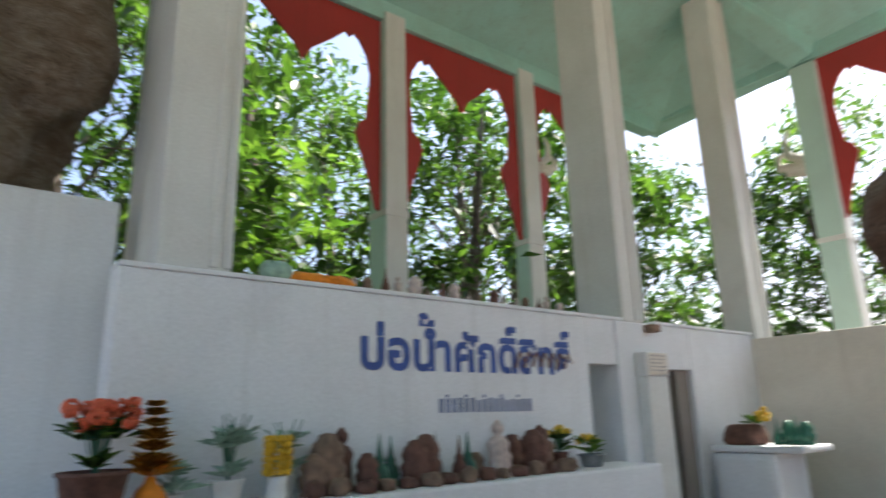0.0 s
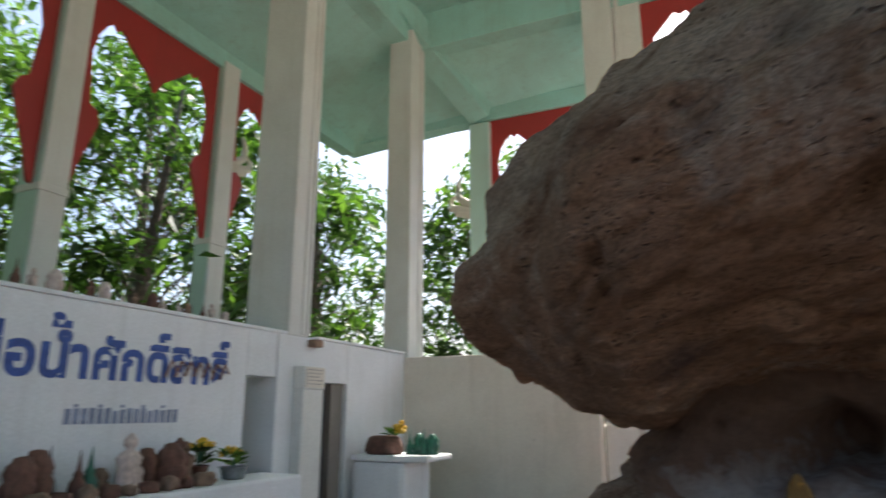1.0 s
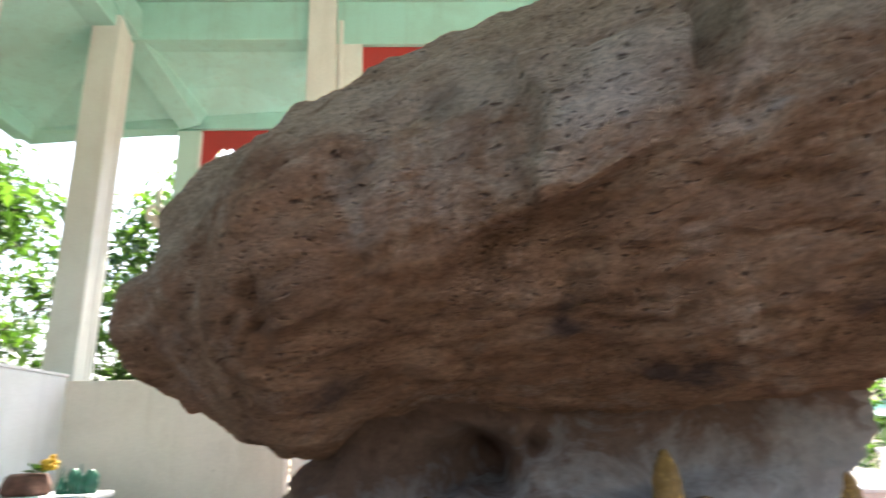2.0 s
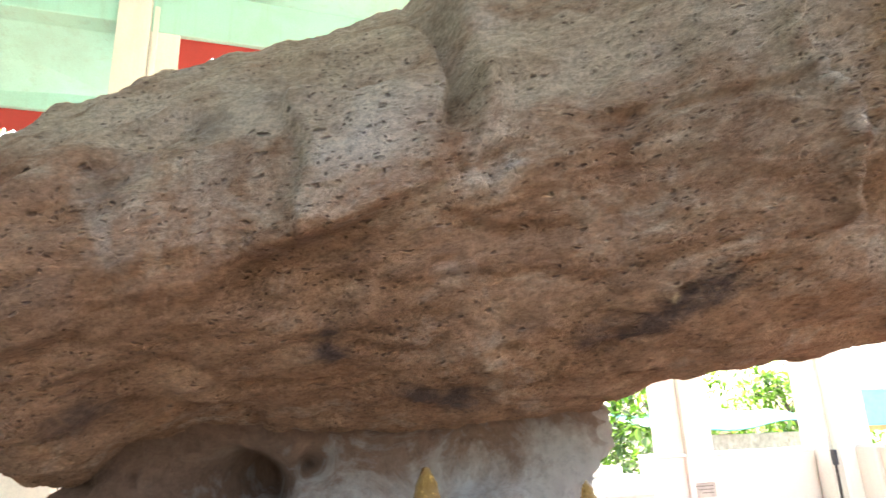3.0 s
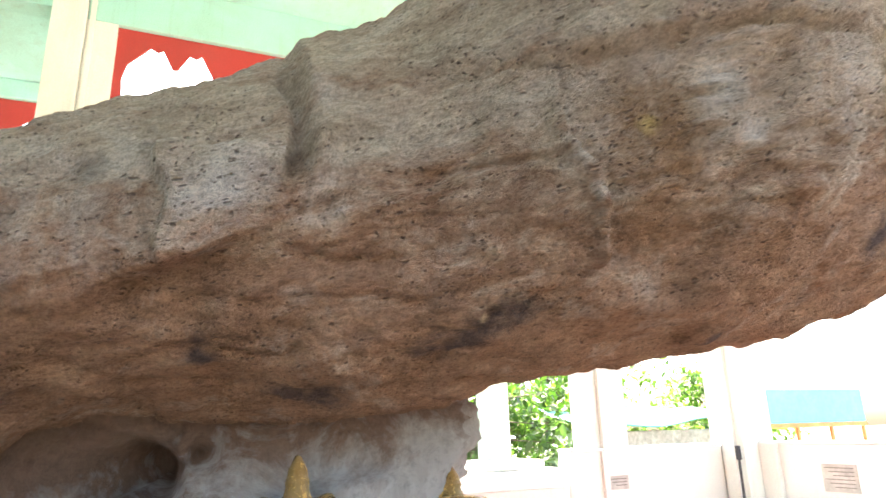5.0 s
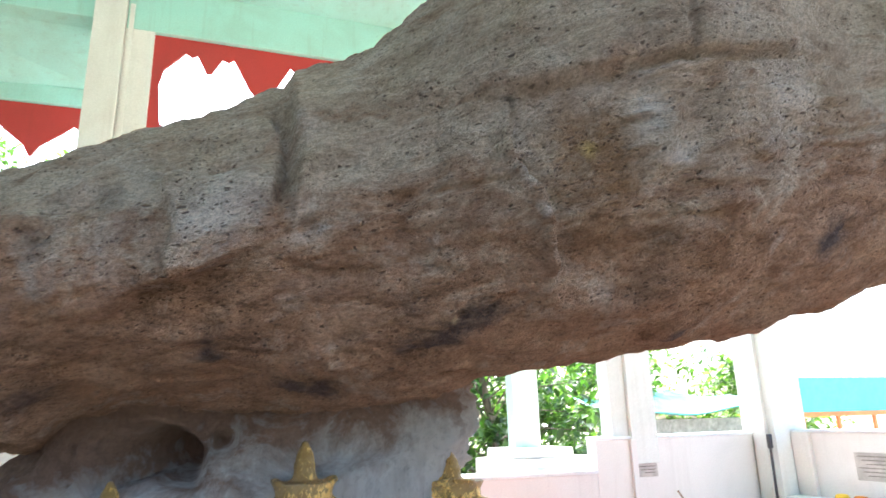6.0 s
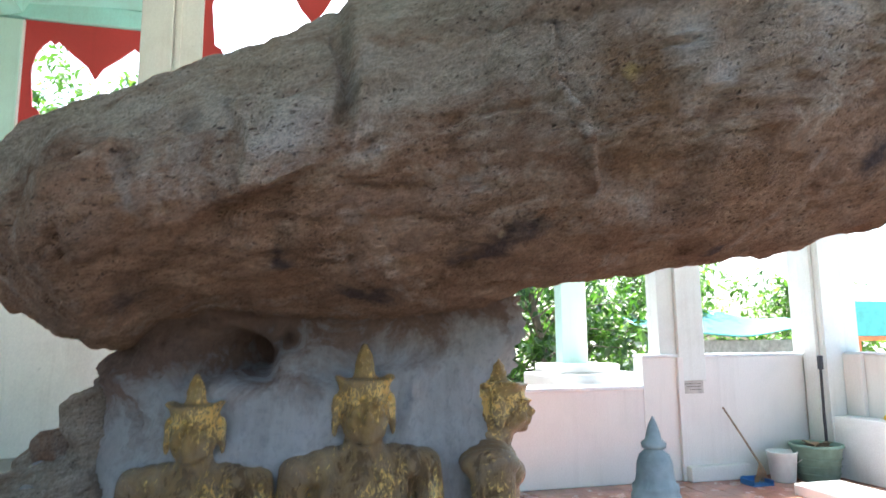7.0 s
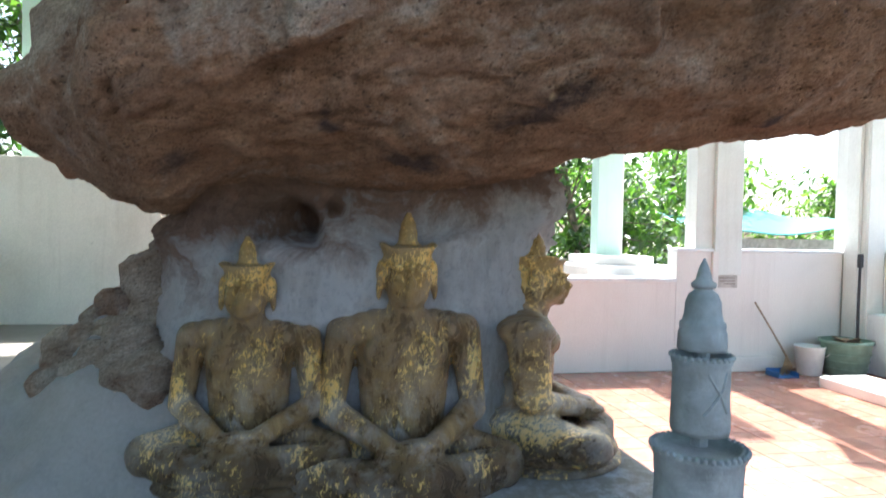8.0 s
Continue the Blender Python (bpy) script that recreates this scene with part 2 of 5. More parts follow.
def gilt_material():
    """Dark bronze lacquer, brown and glossy, with torn flecks of old gold leaf and a limewash smear in the lap."""
    m, nt, bs = nodes_of("gilt")
    tc = nt.nodes.new("ShaderNodeTexCoord").outputs["Object"]
    sep = nt.nodes.new("ShaderNodeSeparateXYZ")
    nt.links.new(tc, sep.inputs[0])
    n = add_noise(nt, 70, 7, 0.75, 0.6, stretched(nt, tc, (1, 1, 0.6)))
    mid = add_noise(nt, 8, 9, 0.74, 0.6, stretched(nt, tc, (1.2, 1.2, 0.6)))
    big = add_noise(nt, 4.2, 6, 0.62, 0.5, tc)
    head = calc(nt, "MULTIPLY", calc(nt, "SUBTRACT", sep.outputs["Z"], 0.64), 5.0, True)
    f = calc(nt, "ADD", calc(nt, "ADD", calc(nt, "MULTIPLY", n, 0.62), calc(nt, "MULTIPLY", big, 0.55)), calc(nt, "MULTIPLY", head, 0.035))
    leaf = ramp(nt, f, [(0.628, 0.0), (0.66, 1.0)])
    base = ramp(nt, mid, [(0.30, (0.075, 0.042, 0.017)), (0.48, (0.21, 0.128, 0.052)), (0.68, (0.40, 0.265, 0.11))])
    base = mix(nt, calc(nt, "MULTIPLY", head, 0.42), base, (0.42, 0.26, 0.06))
    # base colour darker below z 0.20, over the folded legs
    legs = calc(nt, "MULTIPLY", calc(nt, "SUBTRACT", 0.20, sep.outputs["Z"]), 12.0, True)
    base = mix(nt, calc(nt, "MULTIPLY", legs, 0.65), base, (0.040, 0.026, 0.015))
    c = mix(nt, leaf, base, (0.95, 0.66, 0.22))
    wash = ramp(nt, add_noise(nt, 5, 9, 0.74, 0.5, tc), [(0.46, 0.0), (0.60, 1.0)])
    low = calc(nt, "MULTIPLY", calc(nt, "MULTIPLY", calc(nt, "SUBTRACT", 0.40, sep.outputs["Z"]), 5.0, True), calc(nt, "SUBTRACT", 1.0, calc(nt, "MULTIPLY", legs, 0.8)))
    lime = calc(nt, "MULTIPLY", wash, calc(nt, "ADD", calc(nt, "MULTIPLY", low, 0.45), 0.12))
    c = mix(nt, lime, c, (0.62, 0.59, 0.53))
    nt.links.new(c, bs.inputs["Base Color"])
    nt.links.new(calc(nt, "MULTIPLY", calc(nt, "ADD", calc(nt, "MULTIPLY", leaf, 0.55), 0.40), calc(nt, "SUBTRACT", 1.0, lime)), bs.inputs["Metallic"])
    nt.links.new(calc(nt, "ADD", ramp(nt, mid, [(0.3, 0.20), (0.7, 0.38)]), calc(nt, "MULTIPLY", lime, 0.5)), bs.inputs["Roughness"])
    bump(nt, bs, calc(nt, "ADD", n, calc(nt, "MULTIPLY", mid, 1.4)), 0.8, 0.016)
    return m


def leaf_material(name, col, lit):
    m, nt, bs = nodes_of(name)
    geo = nt.nodes.new("ShaderNodeNewGeometry")
    c = ramp(nt, geo.outputs["Random Per Island"], [(0.0, tuple(v * 0.45 for v in col)), (0.5, col), (1.0, lit)])
    nt.links.new(c, bs.inputs["Base Color"])
    bs.inputs["Roughness"].default_value = 0.42
    tr = nt.nodes.new("ShaderNodeBsdfTranslucent")
    nt.links.new(mix(nt, 1.0, c, (1.9, 2.1, 0.8), "MULTIPLY"), tr.inputs["Color"])
    ms = nt.nodes.new("ShaderNodeMixShader")
    ms.inputs[0].default_value = 0.42
    nt.links.new(bs.outputs[0], ms.inputs[1])
    nt.links.new(tr.outputs[0], ms.inputs[2])
    nt.links.new(ms.outputs[0], nt.nodes["Material Output"].inputs["Surface"])
    return m


def tile_material():
    m, nt, bs = nodes_of("terracotta_tile")
    info = nt.nodes.new("ShaderNodeObjectInfo")
    pos = world_pos(nt)
    n = add_noise(nt, 7, 8, 0.7, 0.3, pos)
    c = ramp(nt, n, [(0.3, (0.29, 0.12, 0.08)), (0.7, (0.45, 0.215, 0.15))])
    c = mix(nt, 1.0, c, ramp(nt, info.outputs["Random"], [(0.0, 0.82), (1.0, 1.1)]), "MULTIPLY")
    nt.links.new(c, bs.inputs["Base Color"])
    nt.links.new(ramp(nt, add_noise(nt, 3, 6, 0.6, 0, pos), [(0.3, 0.12), (0.7, 0.34)]), bs.inputs["Roughness"])
    bump(nt, bs, n, 0.06, 0.005)
    return m


M_WHITE = painted("white_wall_paint", (0.80, 0.82, 0.835), (0.40, 0.39, 0.36), 0.6, 0.22)
M_BEIGE = painted("cream_wall_paint", (0.72, 0.67, 0.58), (0.40, 0.34, 0.26), 0.6, 0.3)
M_PINKISH = painted("pale_wall_paint", (0.76, 0.72, 0.69), (0.50, 0.46, 0.42), 0.6, 0.25)
M_COLUMN = painted("column_paint", (0.72, 0.725, 0.69), (0.40, 0.36, 0.30), 0.5, 0.3)
M_TEAL = painted("mint_ceiling_paint", (0.37, 0.66, 0.59), (0.28, 0.38, 0.31), 0.6, 0.5)
M_MINTPOST = painted("mint_post_paint", (0.50, 0.68, 0.60), (0.32, 0.40, 0.34), 0.55, 0.3)
M_RED = painted("red_trim_paint", (0.42, 0.035, 0.03), (0.24, 0.03, 0.025), 0.5, 0.3, 0.08)
M_CONC = painted("grey_cement", (0.27, 0.24, 0.21), (0.15, 0.128, 0.108), 0.8, 0.5, 0.4)
M_ROCK = rock_material("weathered_sandstone", True, 0.0, 1.24)
M_STONE = rock_material("loose_sandstone")
M_GREYSTONE = rock_material("grey_fieldstone", False, 1.2, 1.15)
M_LEG = plaster_rock_material()
M_GILT = gilt_material()
M_TILE = tile_material()
M_GROUT = plain("grout", (0.16, 0.09, 0.07), 0.8)
M_EARTH = plain("earth", (0.42, 0.36, 0.27), 0.9, 0, 0.4, 1.5, 0.4)
M_BARK = plain("bark", (0.14, 0.11, 0.085), 0.9, 0, 0.45, 9, 0.8)
M_LEAF = leaf_material("broad_leaf", (0.034, 0.078, 0.018), (0.09, 0.165, 0.038))
M_LEAF2 = leaf_material("bright_leaf", (0.07, 0.145, 0.03), (0.16, 0.26, 0.06))
M_BLUE = plain("blue_sign_paint", (0.045, 0.10, 0.36), 0.6, 0, 0.25, 20)
M_FADED = plain("faded_blue_paint", (0.28, 0.32, 0.45), 0.7, 0, 0.25, 25)
M_SCRAWL = plain("brown_smear", (0.30, 0.17, 0.13), 0.8, 0, 0.3, 20)
M_DARKSTONE = plain("dark_grey_stone", (0.24, 0.265, 0.27), 0.6, 0, 0.3, 25, 0.5)
M_BROWNSTONE = plain("brown_stone", (0.17, 0.08, 0.055), 0.75, 0, 0.4, 20, 0.5)
M_TANSTONE = plain("tan_stone", (0.27, 0.175, 0.12), 0.8, 0, 0.35, 18, 0.5)
M_GREENGLAZE = plain("green_glaze", (0.03, 0.15, 0.09), 0.3, 0, 0.3, 14)
M_GOLD = plain("gold_foil", (0.72, 0.42, 0.10), 0.32, 0.9, 0.25, 30, 0.4)
M_YELLOW = plain("yellow_petals", (0.80, 0.50, 0.03), 0.6, 0, 0.25, 40)
M_ORANGE = plain("orange_cloth", (0.85, 0.28, 0.02), 0.7, 0, 0.2, 20)
M_ORANGERED = plain("orange_red_petals", (0.75, 0.13, 0.05), 0.6, 0, 0.3, 40)
M_WHITEPLASTIC = plain("white_plastic", (0.74, 0.74, 0.72), 0.4, 0, 0.1, 8, 0.05)
M_GREENPLASTIC = plain("grey_green_plastic", (0.17, 0.26, 0.21), 0.5, 0, 0.2, 10, 0.1)
M_BLUEPLASTIC = plain("blue_plastic", (0.03, 0.13, 0.35), 0.4, 0, 0.15, 10, 0.05)
M_WOOD = plain("worn_wood", (0.32, 0.22, 0.14), 0.7, 0, 0.35, 20, 0.3)
M_DARKROD = plain("dark_rod", (0.05, 0.05, 0.055), 0.5, 0.2, 0.3, 20)
M_SILVERLEAF = plain("pale_green_leaves", (0.35, 0.52, 0.40), 0.5, 0, 0.3, 20)
M_PALE = plain("pale_figurine_paint", (0.62, 0.50, 0.44), 0.5, 0, 0.3, 30)
M_TARP = plain("teal_tarpaulin", (0.05, 0.24, 0.21), 0.5, 0, 0.2, 4, 0.4)
M_TEALBOARD = plain("turquoise_board", (0.12, 0.50, 0.46), 0.5, 0, 0.15, 5)
M_ORANGEFRAME = plain("orange_frame", (0.75, 0.20, 0.06), 0.5, 0, 0.2, 8)
M_PAPER = plain("faded_notice", (0.50, 0.46, 0.42), 0.7, 0, 0.2, 10, 0.05)
M_INK = plain("notice_ink", (0.22, 0.19, 0.18), 0.7)
M_BLOCK = plain("concrete_block", (0.33, 0.32, 0.30), 0.9, 0, 0.3, 8, 0.5)


# ---------------------------------------------------------------- mesh helpers
def part(name, bm, material, parent=None, label="", smooth=False):
    me = bpy.data.meshes.new(name)
    if smooth:
        for f in bm.faces:
            f.smooth = True
    bm.to_mesh(me)
    bm.free()
    me.materials.append(material)
    ob = new(name, me)
    if parent is not None:
        ob.parent = parent
    if label:
        ob["label"] = label
    return ob


def thing(name, label, category, group="", kind="", at=(0, 0, 0), rz=0.0):
    e = new(name)
    e.empty_display_size = 0.1
    e.matrix_basis = pose(*at, 0, 0, rz)
    return tagged(e, label, category, group, kind)


def box(bm, x0, x1, y0, y1, z0, z1, bev=0.0):
    g = bmesh.ops.create_cube(bm, size=1.0, matrix=Matrix.Translation(((x0 + x1) / 2, (y0 + y1) / 2, (z0 + z1) / 2)) @ Matrix.Diagonal((x1 - x0, y1 - y0, z1 - z0, 1)))
    if bev:
        es = list({e for v in g["verts"] for e in v.link_edges})
        bmesh.ops.bevel(bm, geom=es, offset=bev, segments=2, affect="EDGES", profile=0.6)
    return bm


def boxes(*rows, bev=0.0):
    bm = bmesh.new()
    for r in rows:
        box(bm, *r, bev=bev)
    return bm


def lathe(profile, seg=24, wob=0.0, at=(0, 0, 0)):
    """Turned body from (radius, height) pairs; wob scallops it."""
    bm = bmesh.new()
    rings = []
    for r, z in profile:
        ring = []
        for k in range(seg):
            a = 2 * math.pi * k / seg
            rr = r * (1 + wob * math.sin(a * 7))
            ring.append(bm.verts.new((at[0] + rr * math.cos(a), at[1] + rr * math.sin(a), at[2] + z)))
        rings.append(ring)
    for a, b in zip(rings, rings[1:]):
        for k in range(seg):
            bm.faces.new((a[k], a[(k + 1) % seg], b[(k + 1) % seg], b[k]))
    bm.faces.new(rings[0][::-1])
    bm.faces.new(rings[-1])
    return bm


def tube(bm, pts, r0, r1, seg=8):
    pts = [Vector(p) for p in pts]
    rings = []
    for i, p in enumerate(pts):
        d = (pts[min(i + 1, len(pts) - 1)] - pts[max(i - 1, 0)]).normalized()
        u = d.orthogonal().normalized()
        v = d.cross(u)
        r = r0 + (r1 - r0) * i / max(1, len(pts) - 1)
        rings.append([bm.verts.new(p + r * (math.cos(2 * math.pi * k / seg) * u + math.sin(2 * math.pi * k / seg) * v)) for k in range(seg)])
    for a, b in zip(rings, rings[1:]):
        best = min(range(seg), key=lambda s: (a[0].co - b[s].co).length)
        for k in range(seg):
            bm.faces.new((a[k], a[(k + 1) % seg], b[(k + 1 + best) % seg], b[(k + best) % seg]))
    bm.faces.new(rings[0][::-1])
    bm.faces.new(rings[-1])
    return bm


def extruded(outline, depth, axis):
    """A flat outline, (u, z) pairs, given thickness along the axis that it leaves out ('x' or 'y')."""
    bm = bmesh.new()
    def place(u, z, d):
        return (d, u, z) if axis == "x" else (u, d, z)
    front = [bm.verts.new(place(u, z, 0.0)) for u, z in outline]
    back = [bm.verts.new(place(u, z, depth)) for u, z in outline]
    n = len(outline)
    fs = [bm.faces.new(front), bm.faces.new(back[::-1])]
    for k in range(n):
        bm.faces.new((front[k], back[k], back[(k + 1) % n], front[(k + 1) % n]))
    bm.normal_update()
    bmesh.ops.triangulate(bm, faces=fs, ngon_method="EAR_CLIP")
    bmesh.ops.recalc_face_normals(bm, faces=bm.faces)
    return bm


# vectorised value noise
def hash3(ix, iy, iz, seed):
    h = (ix * 374761393 + iy * 668265263 + iz * 1442695041 + seed * 974634533) & 0xFFFFFFFF
    h = ((h ^ (h >> 13)) * 1274126177) & 0xFFFFFFFF
    h = ((h ^ (h >> 16)) * 2246822519) & 0xFFFFFFFF
    return ((h ^ (h >> 15)) & 0xFFFFFF) / float(0xFFFFFF) * 2 - 1


def vnoise(p, seed=0):
    i = np.floor(p).astype(np.int64)
    f = p - i
    f = f * f * f * (f * (f * 6 - 15) + 10)
    out = np.zeros(len(p))
    for dx in (0, 1):
        for dy in (0, 1):
            for dz in (0, 1):
                w = (f[:, 0] if dx else 1 - f[:, 0]) * (f[:, 1] if dy else 1 - f[:, 1]) * (f[:, 2] if dz else 1 - f[:, 2])
                out += w * hash3(i[:, 0] + dx, i[:, 1] + dy, i[:, 2] + dz, seed)
    return out


def fbm(p, octaves=5, gain=0.5, seed=0):
    out, amp = np.zeros(len(p)), 1.0
    for k in range(octaves):
        out += amp * vnoise(p * 2.0**k + 17.3 * k, seed + k)
        amp *= gain
    return out


def ridged(p, octaves=4, gain=0.5, seed=0):
    out, amp = np.zeros(len(p)), 1.0
    for k in range(octaves):
        out += amp * (1 - 2 * np.abs(vnoise(p * 2.0**k + 9.1 * k, seed + k)))
        amp *= gain
    return out


def grid_mesh(name, verts, nu, nv, material, parent=None, wrap=True, caps=True):
    """Quads over a (nu, nv) net of places, closed round v when wrapped."""
    k = np.arange(nu * nv).reshape(nu, nv)
    nxt = np.roll(k, -1, axis=1) if wrap else k
    a, b = (k[:-1], nxt[:-1]) if wrap else (k[:-1, :-1], k[:-1, 1:])
    c, d = (nxt[1:], k[1:]) if wrap else (k[1:, 1:], k[1:, :-1])
    faces = np.stack([a, b, c, d], -1).reshape(-1, 4).tolist()
    if caps and wrap:
        faces += [k[0][::-1].tolist(), k[-1].tolist()]
    me = bpy.data.meshes.new(name)
    me.from_pydata(verts.tolist(), [], faces)
    me.polygons.foreach_set("use_smooth", [True] * len(me.polygons))
    me.materials.append(material)
    ob = new(name, me)
    if parent is not None:
        ob.parent = parent
    return ob


def stone_mesh(name, size, seed, material, rough=0.22, nu=28, nv=36, flat=0.0, parent=None):
    """A rounded stone of the given half sizes, standing on its flattened foot at the origin."""
    th = np.linspace(0.02, math.pi - 0.02, nu)[:, None]
    ph = np.linspace(0, 2 * math.pi, nv, endpoint=False)[None, :]
    d = np.stack([np.sin(th) * np.cos(ph), np.sin(th) * np.sin(ph), np.cos(th) * np.ones_like(ph)], -1).reshape(-1, 3)
    box_d = d / np.maximum(np.abs(d).max(1, keepdims=True), 1e-6)
    d2 = d * 0.72 + box_d * 0.22
    r = 1 + rough * fbm(d * 1.3 + seed * 3.7, 3, 0.5, seed) + 0.3 * rough * ridged(d * 3 + seed, 4, 0.55, seed + 5)
    v = d2 * r[:, None] * np.array(size)
    v[:, 2] = np.maximum(v[:, 2], -size[2] * (0.8 - flat))
    v[:, 2] -= v[:, 2].min()
    return grid_mesh(name, v, nu, nv, material, parent)


# ---------------------------------------------------------------- setting
FLOOR, PLAT = -0.36, 0.40
NY, EX, NX = 3.72, 7.75, 7.46   # inner faces of the north and east walls, and of the high wall in the corner
OY, OX = 5.52, 9.10          # outer ring of posts
SY, WX = -8.45, -2.4         # south and west walls
TOP = 2.31                   # top of the high walls

tagged(part("ground", boxes((-300, 300, -300, 300, -1.6, -0.75)), M_EARTH), "bare earth ground reaching away under the trees", "ground", kind="structure")
floor = tagged(part("floor", boxes((WX - 0.3, OX + 0.4, SY - 1.3, OY + 0.4, -0.75, FLOOR - 0.012)), M_GROUT), "red-brown glazed tile floor", "floor", kind="structure")
tagged(part("platform", boxes((2.6, EX, 0.75, 2.9, FLOOR, PLAT), (2.6, EX, 2.9, NY, FLOOR, PLAT), bev=0.015), M_CONC), "raised grey cement platform along the wall", "platform", kind="structure")


def north_wall():
    w = tagged(new("wall_north"), "white painted wall with blue lettering and two doorways", "wall", kind="structure")
    part("wall_panel", boxes((0.99, 4.62, NY, NY + 0.22, FLOOR, TOP), bev=0.012), M_WHITE, w)
    part("lintel", boxes((4.622, 5.0, NY + 0.003, NY + 0.22, 1.92, TOP)), M_WHITE, w)
    part("pier", boxes((5.0, 5.72, NY - 0.02, NY + 0.5, FLOOR, TOP - 0.002), bev=0.012), M_WHITE, w)
    part("pilaster", boxes((5.24, 5.56, NY - 0.13, NY - 0.022, FLOOR, 1.82), (5.23, 5.57, NY - 0.137, NY - 0.022, 1.82, 2.03), bev=0.012), M_COLUMN, w, "cream pilaster with a square cap")
    part("lintel", boxes((5.722, 6.17, NY + 0.003, NY + 0.22, 1.90, TOP - 0.003)), M_WHITE, w)
    part("wall_panel", boxes((6.172, NX, NY, NY + 0.22, FLOOR, TOP - 0.003), bev=0.012), M_WHITE, w)
    # after the first box, an unseen cell added to darken the second doorway
    part("inner_wall_and_cell", boxes((4.3, 5.0, NY + 0.62, NY + 0.7, FLOOR, 2.1), (5.55, 6.5, NY + 0.9, NY + 1.0, FLOOR, 2.05), (6.4, 6.5, NY + 0.24, NY + 0.9, FLOOR, 2.05), (5.55, 6.5, NY + 0.24, NY + 1.0, 2.06, 2.12)), M_CONC, w, "grey cement inner wall and an unseen cell added to darken the doorway")
    # added dark sheet: shade inside the doorway, put in as a plank
    part("doorway_shade", boxes((5.735, 5.93, NY + 0.10, NY + 0.14, FLOOR, 1.895)), M_DARKROD, w, "dark sheet standing for the shade inside the doorway")
    part("door_jamb", boxes((5.96, 6.168, NY + 0.05, NY + 0.26, FLOOR, 1.895)), M_CONC, w)
    part("coping", boxes((0.99, 5.2, NY - 0.012, NY + 0.235, TOP, TOP + 0.03), (5.62, NX, NY - 0.012, NY + 0.235, TOP, TOP + 0.03), bev=0.008), M_WHITE, w)
    back = tagged(part("wall_back", boxes((0.5, OX, OY + 0.02, OY + 0.22, FLOOR, 2.2), (0.5, 0.7, NY + 0.5, OY + 0.018, FLOOR, 2.2)), M_WHITE), "low outer wall behind the well room", "wall", kind="structure")
    left = tagged(part("wall_north_west", boxes((WX, 1.05, 4.15, 4.42, FLOOR, 2.78), bev=0.02), M_WHITE), "taller white wall carrying a boulder", "wall", kind="structure")


north_wall()


def east_wall():
    w = tagged(new("wall_east"), "cream painted wall between the columns", "wall", kind="structure")
    part("wall_panel", boxes((NX, NX + 0.24, 1.364, NY + 0.22, FLOOR, TOP - 0.04), bev=0.012), M_BEIGE, w)
    part("wall_panel", boxes((EX, EX + 0.24, -5.36, 0.64, FLOOR, 0.9), bev=0.012), M_PINKISH, w)
    part("sill", boxes((EX - 0.03, EX + 0.5, -5.36, 0.64, 0.902, 0.95), bev=0.01), M_WHITE, w)
    part("wall_panel", boxes((EX, EX + 0.24, -8.09, -5.362, FLOOR, 1.33), bev=0.012), M_PINKISH, w)
    part("coping", boxes((EX - 0.02, EX + 0.26, -8.09, -5.362, 1.332, 1.375), bev=0.008), M_WHITE, w)
    part("plinth", boxes((EX - 0.16, EX - 0.003, -6.9, -5.95, FLOOR, -0.16), bev=0.015), M_PINKISH, w)
    s = tagged(new("wall_south"), "pale painted parapet with a recessed panel and ledge", "wall", kind="structure")
    part("wall_panel", boxes((WX, EX - 0.4, SY - 0.24, SY, FLOOR, 1.35), bev=0.012), M_PINKISH, s)
    part("ledge", boxes((3.0, EX - 0.1, SY + 0.002, SY + 0.32, FLOOR, 0.49), bev=0.015), M_WHITE, s)
    part("pilaster", boxes((EX - 0.72, EX - 0.42, SY + 0.002, SY + 0.07, 0.49, 1.36), bev=0.01), M_PINKISH, s)
    part("coping", boxes((WX, EX - 0.4, SY - 0.26, SY + 0.02, 1.352, 1.39), bev=0.008), M_WHITE, s)
    tagged(part("wall_west", boxes((WX - 0.24, WX, SY, 4.15, FLOOR, 0.55)), M_WHITE), "plain low white wall", "wall", kind="structure")


east_wall()


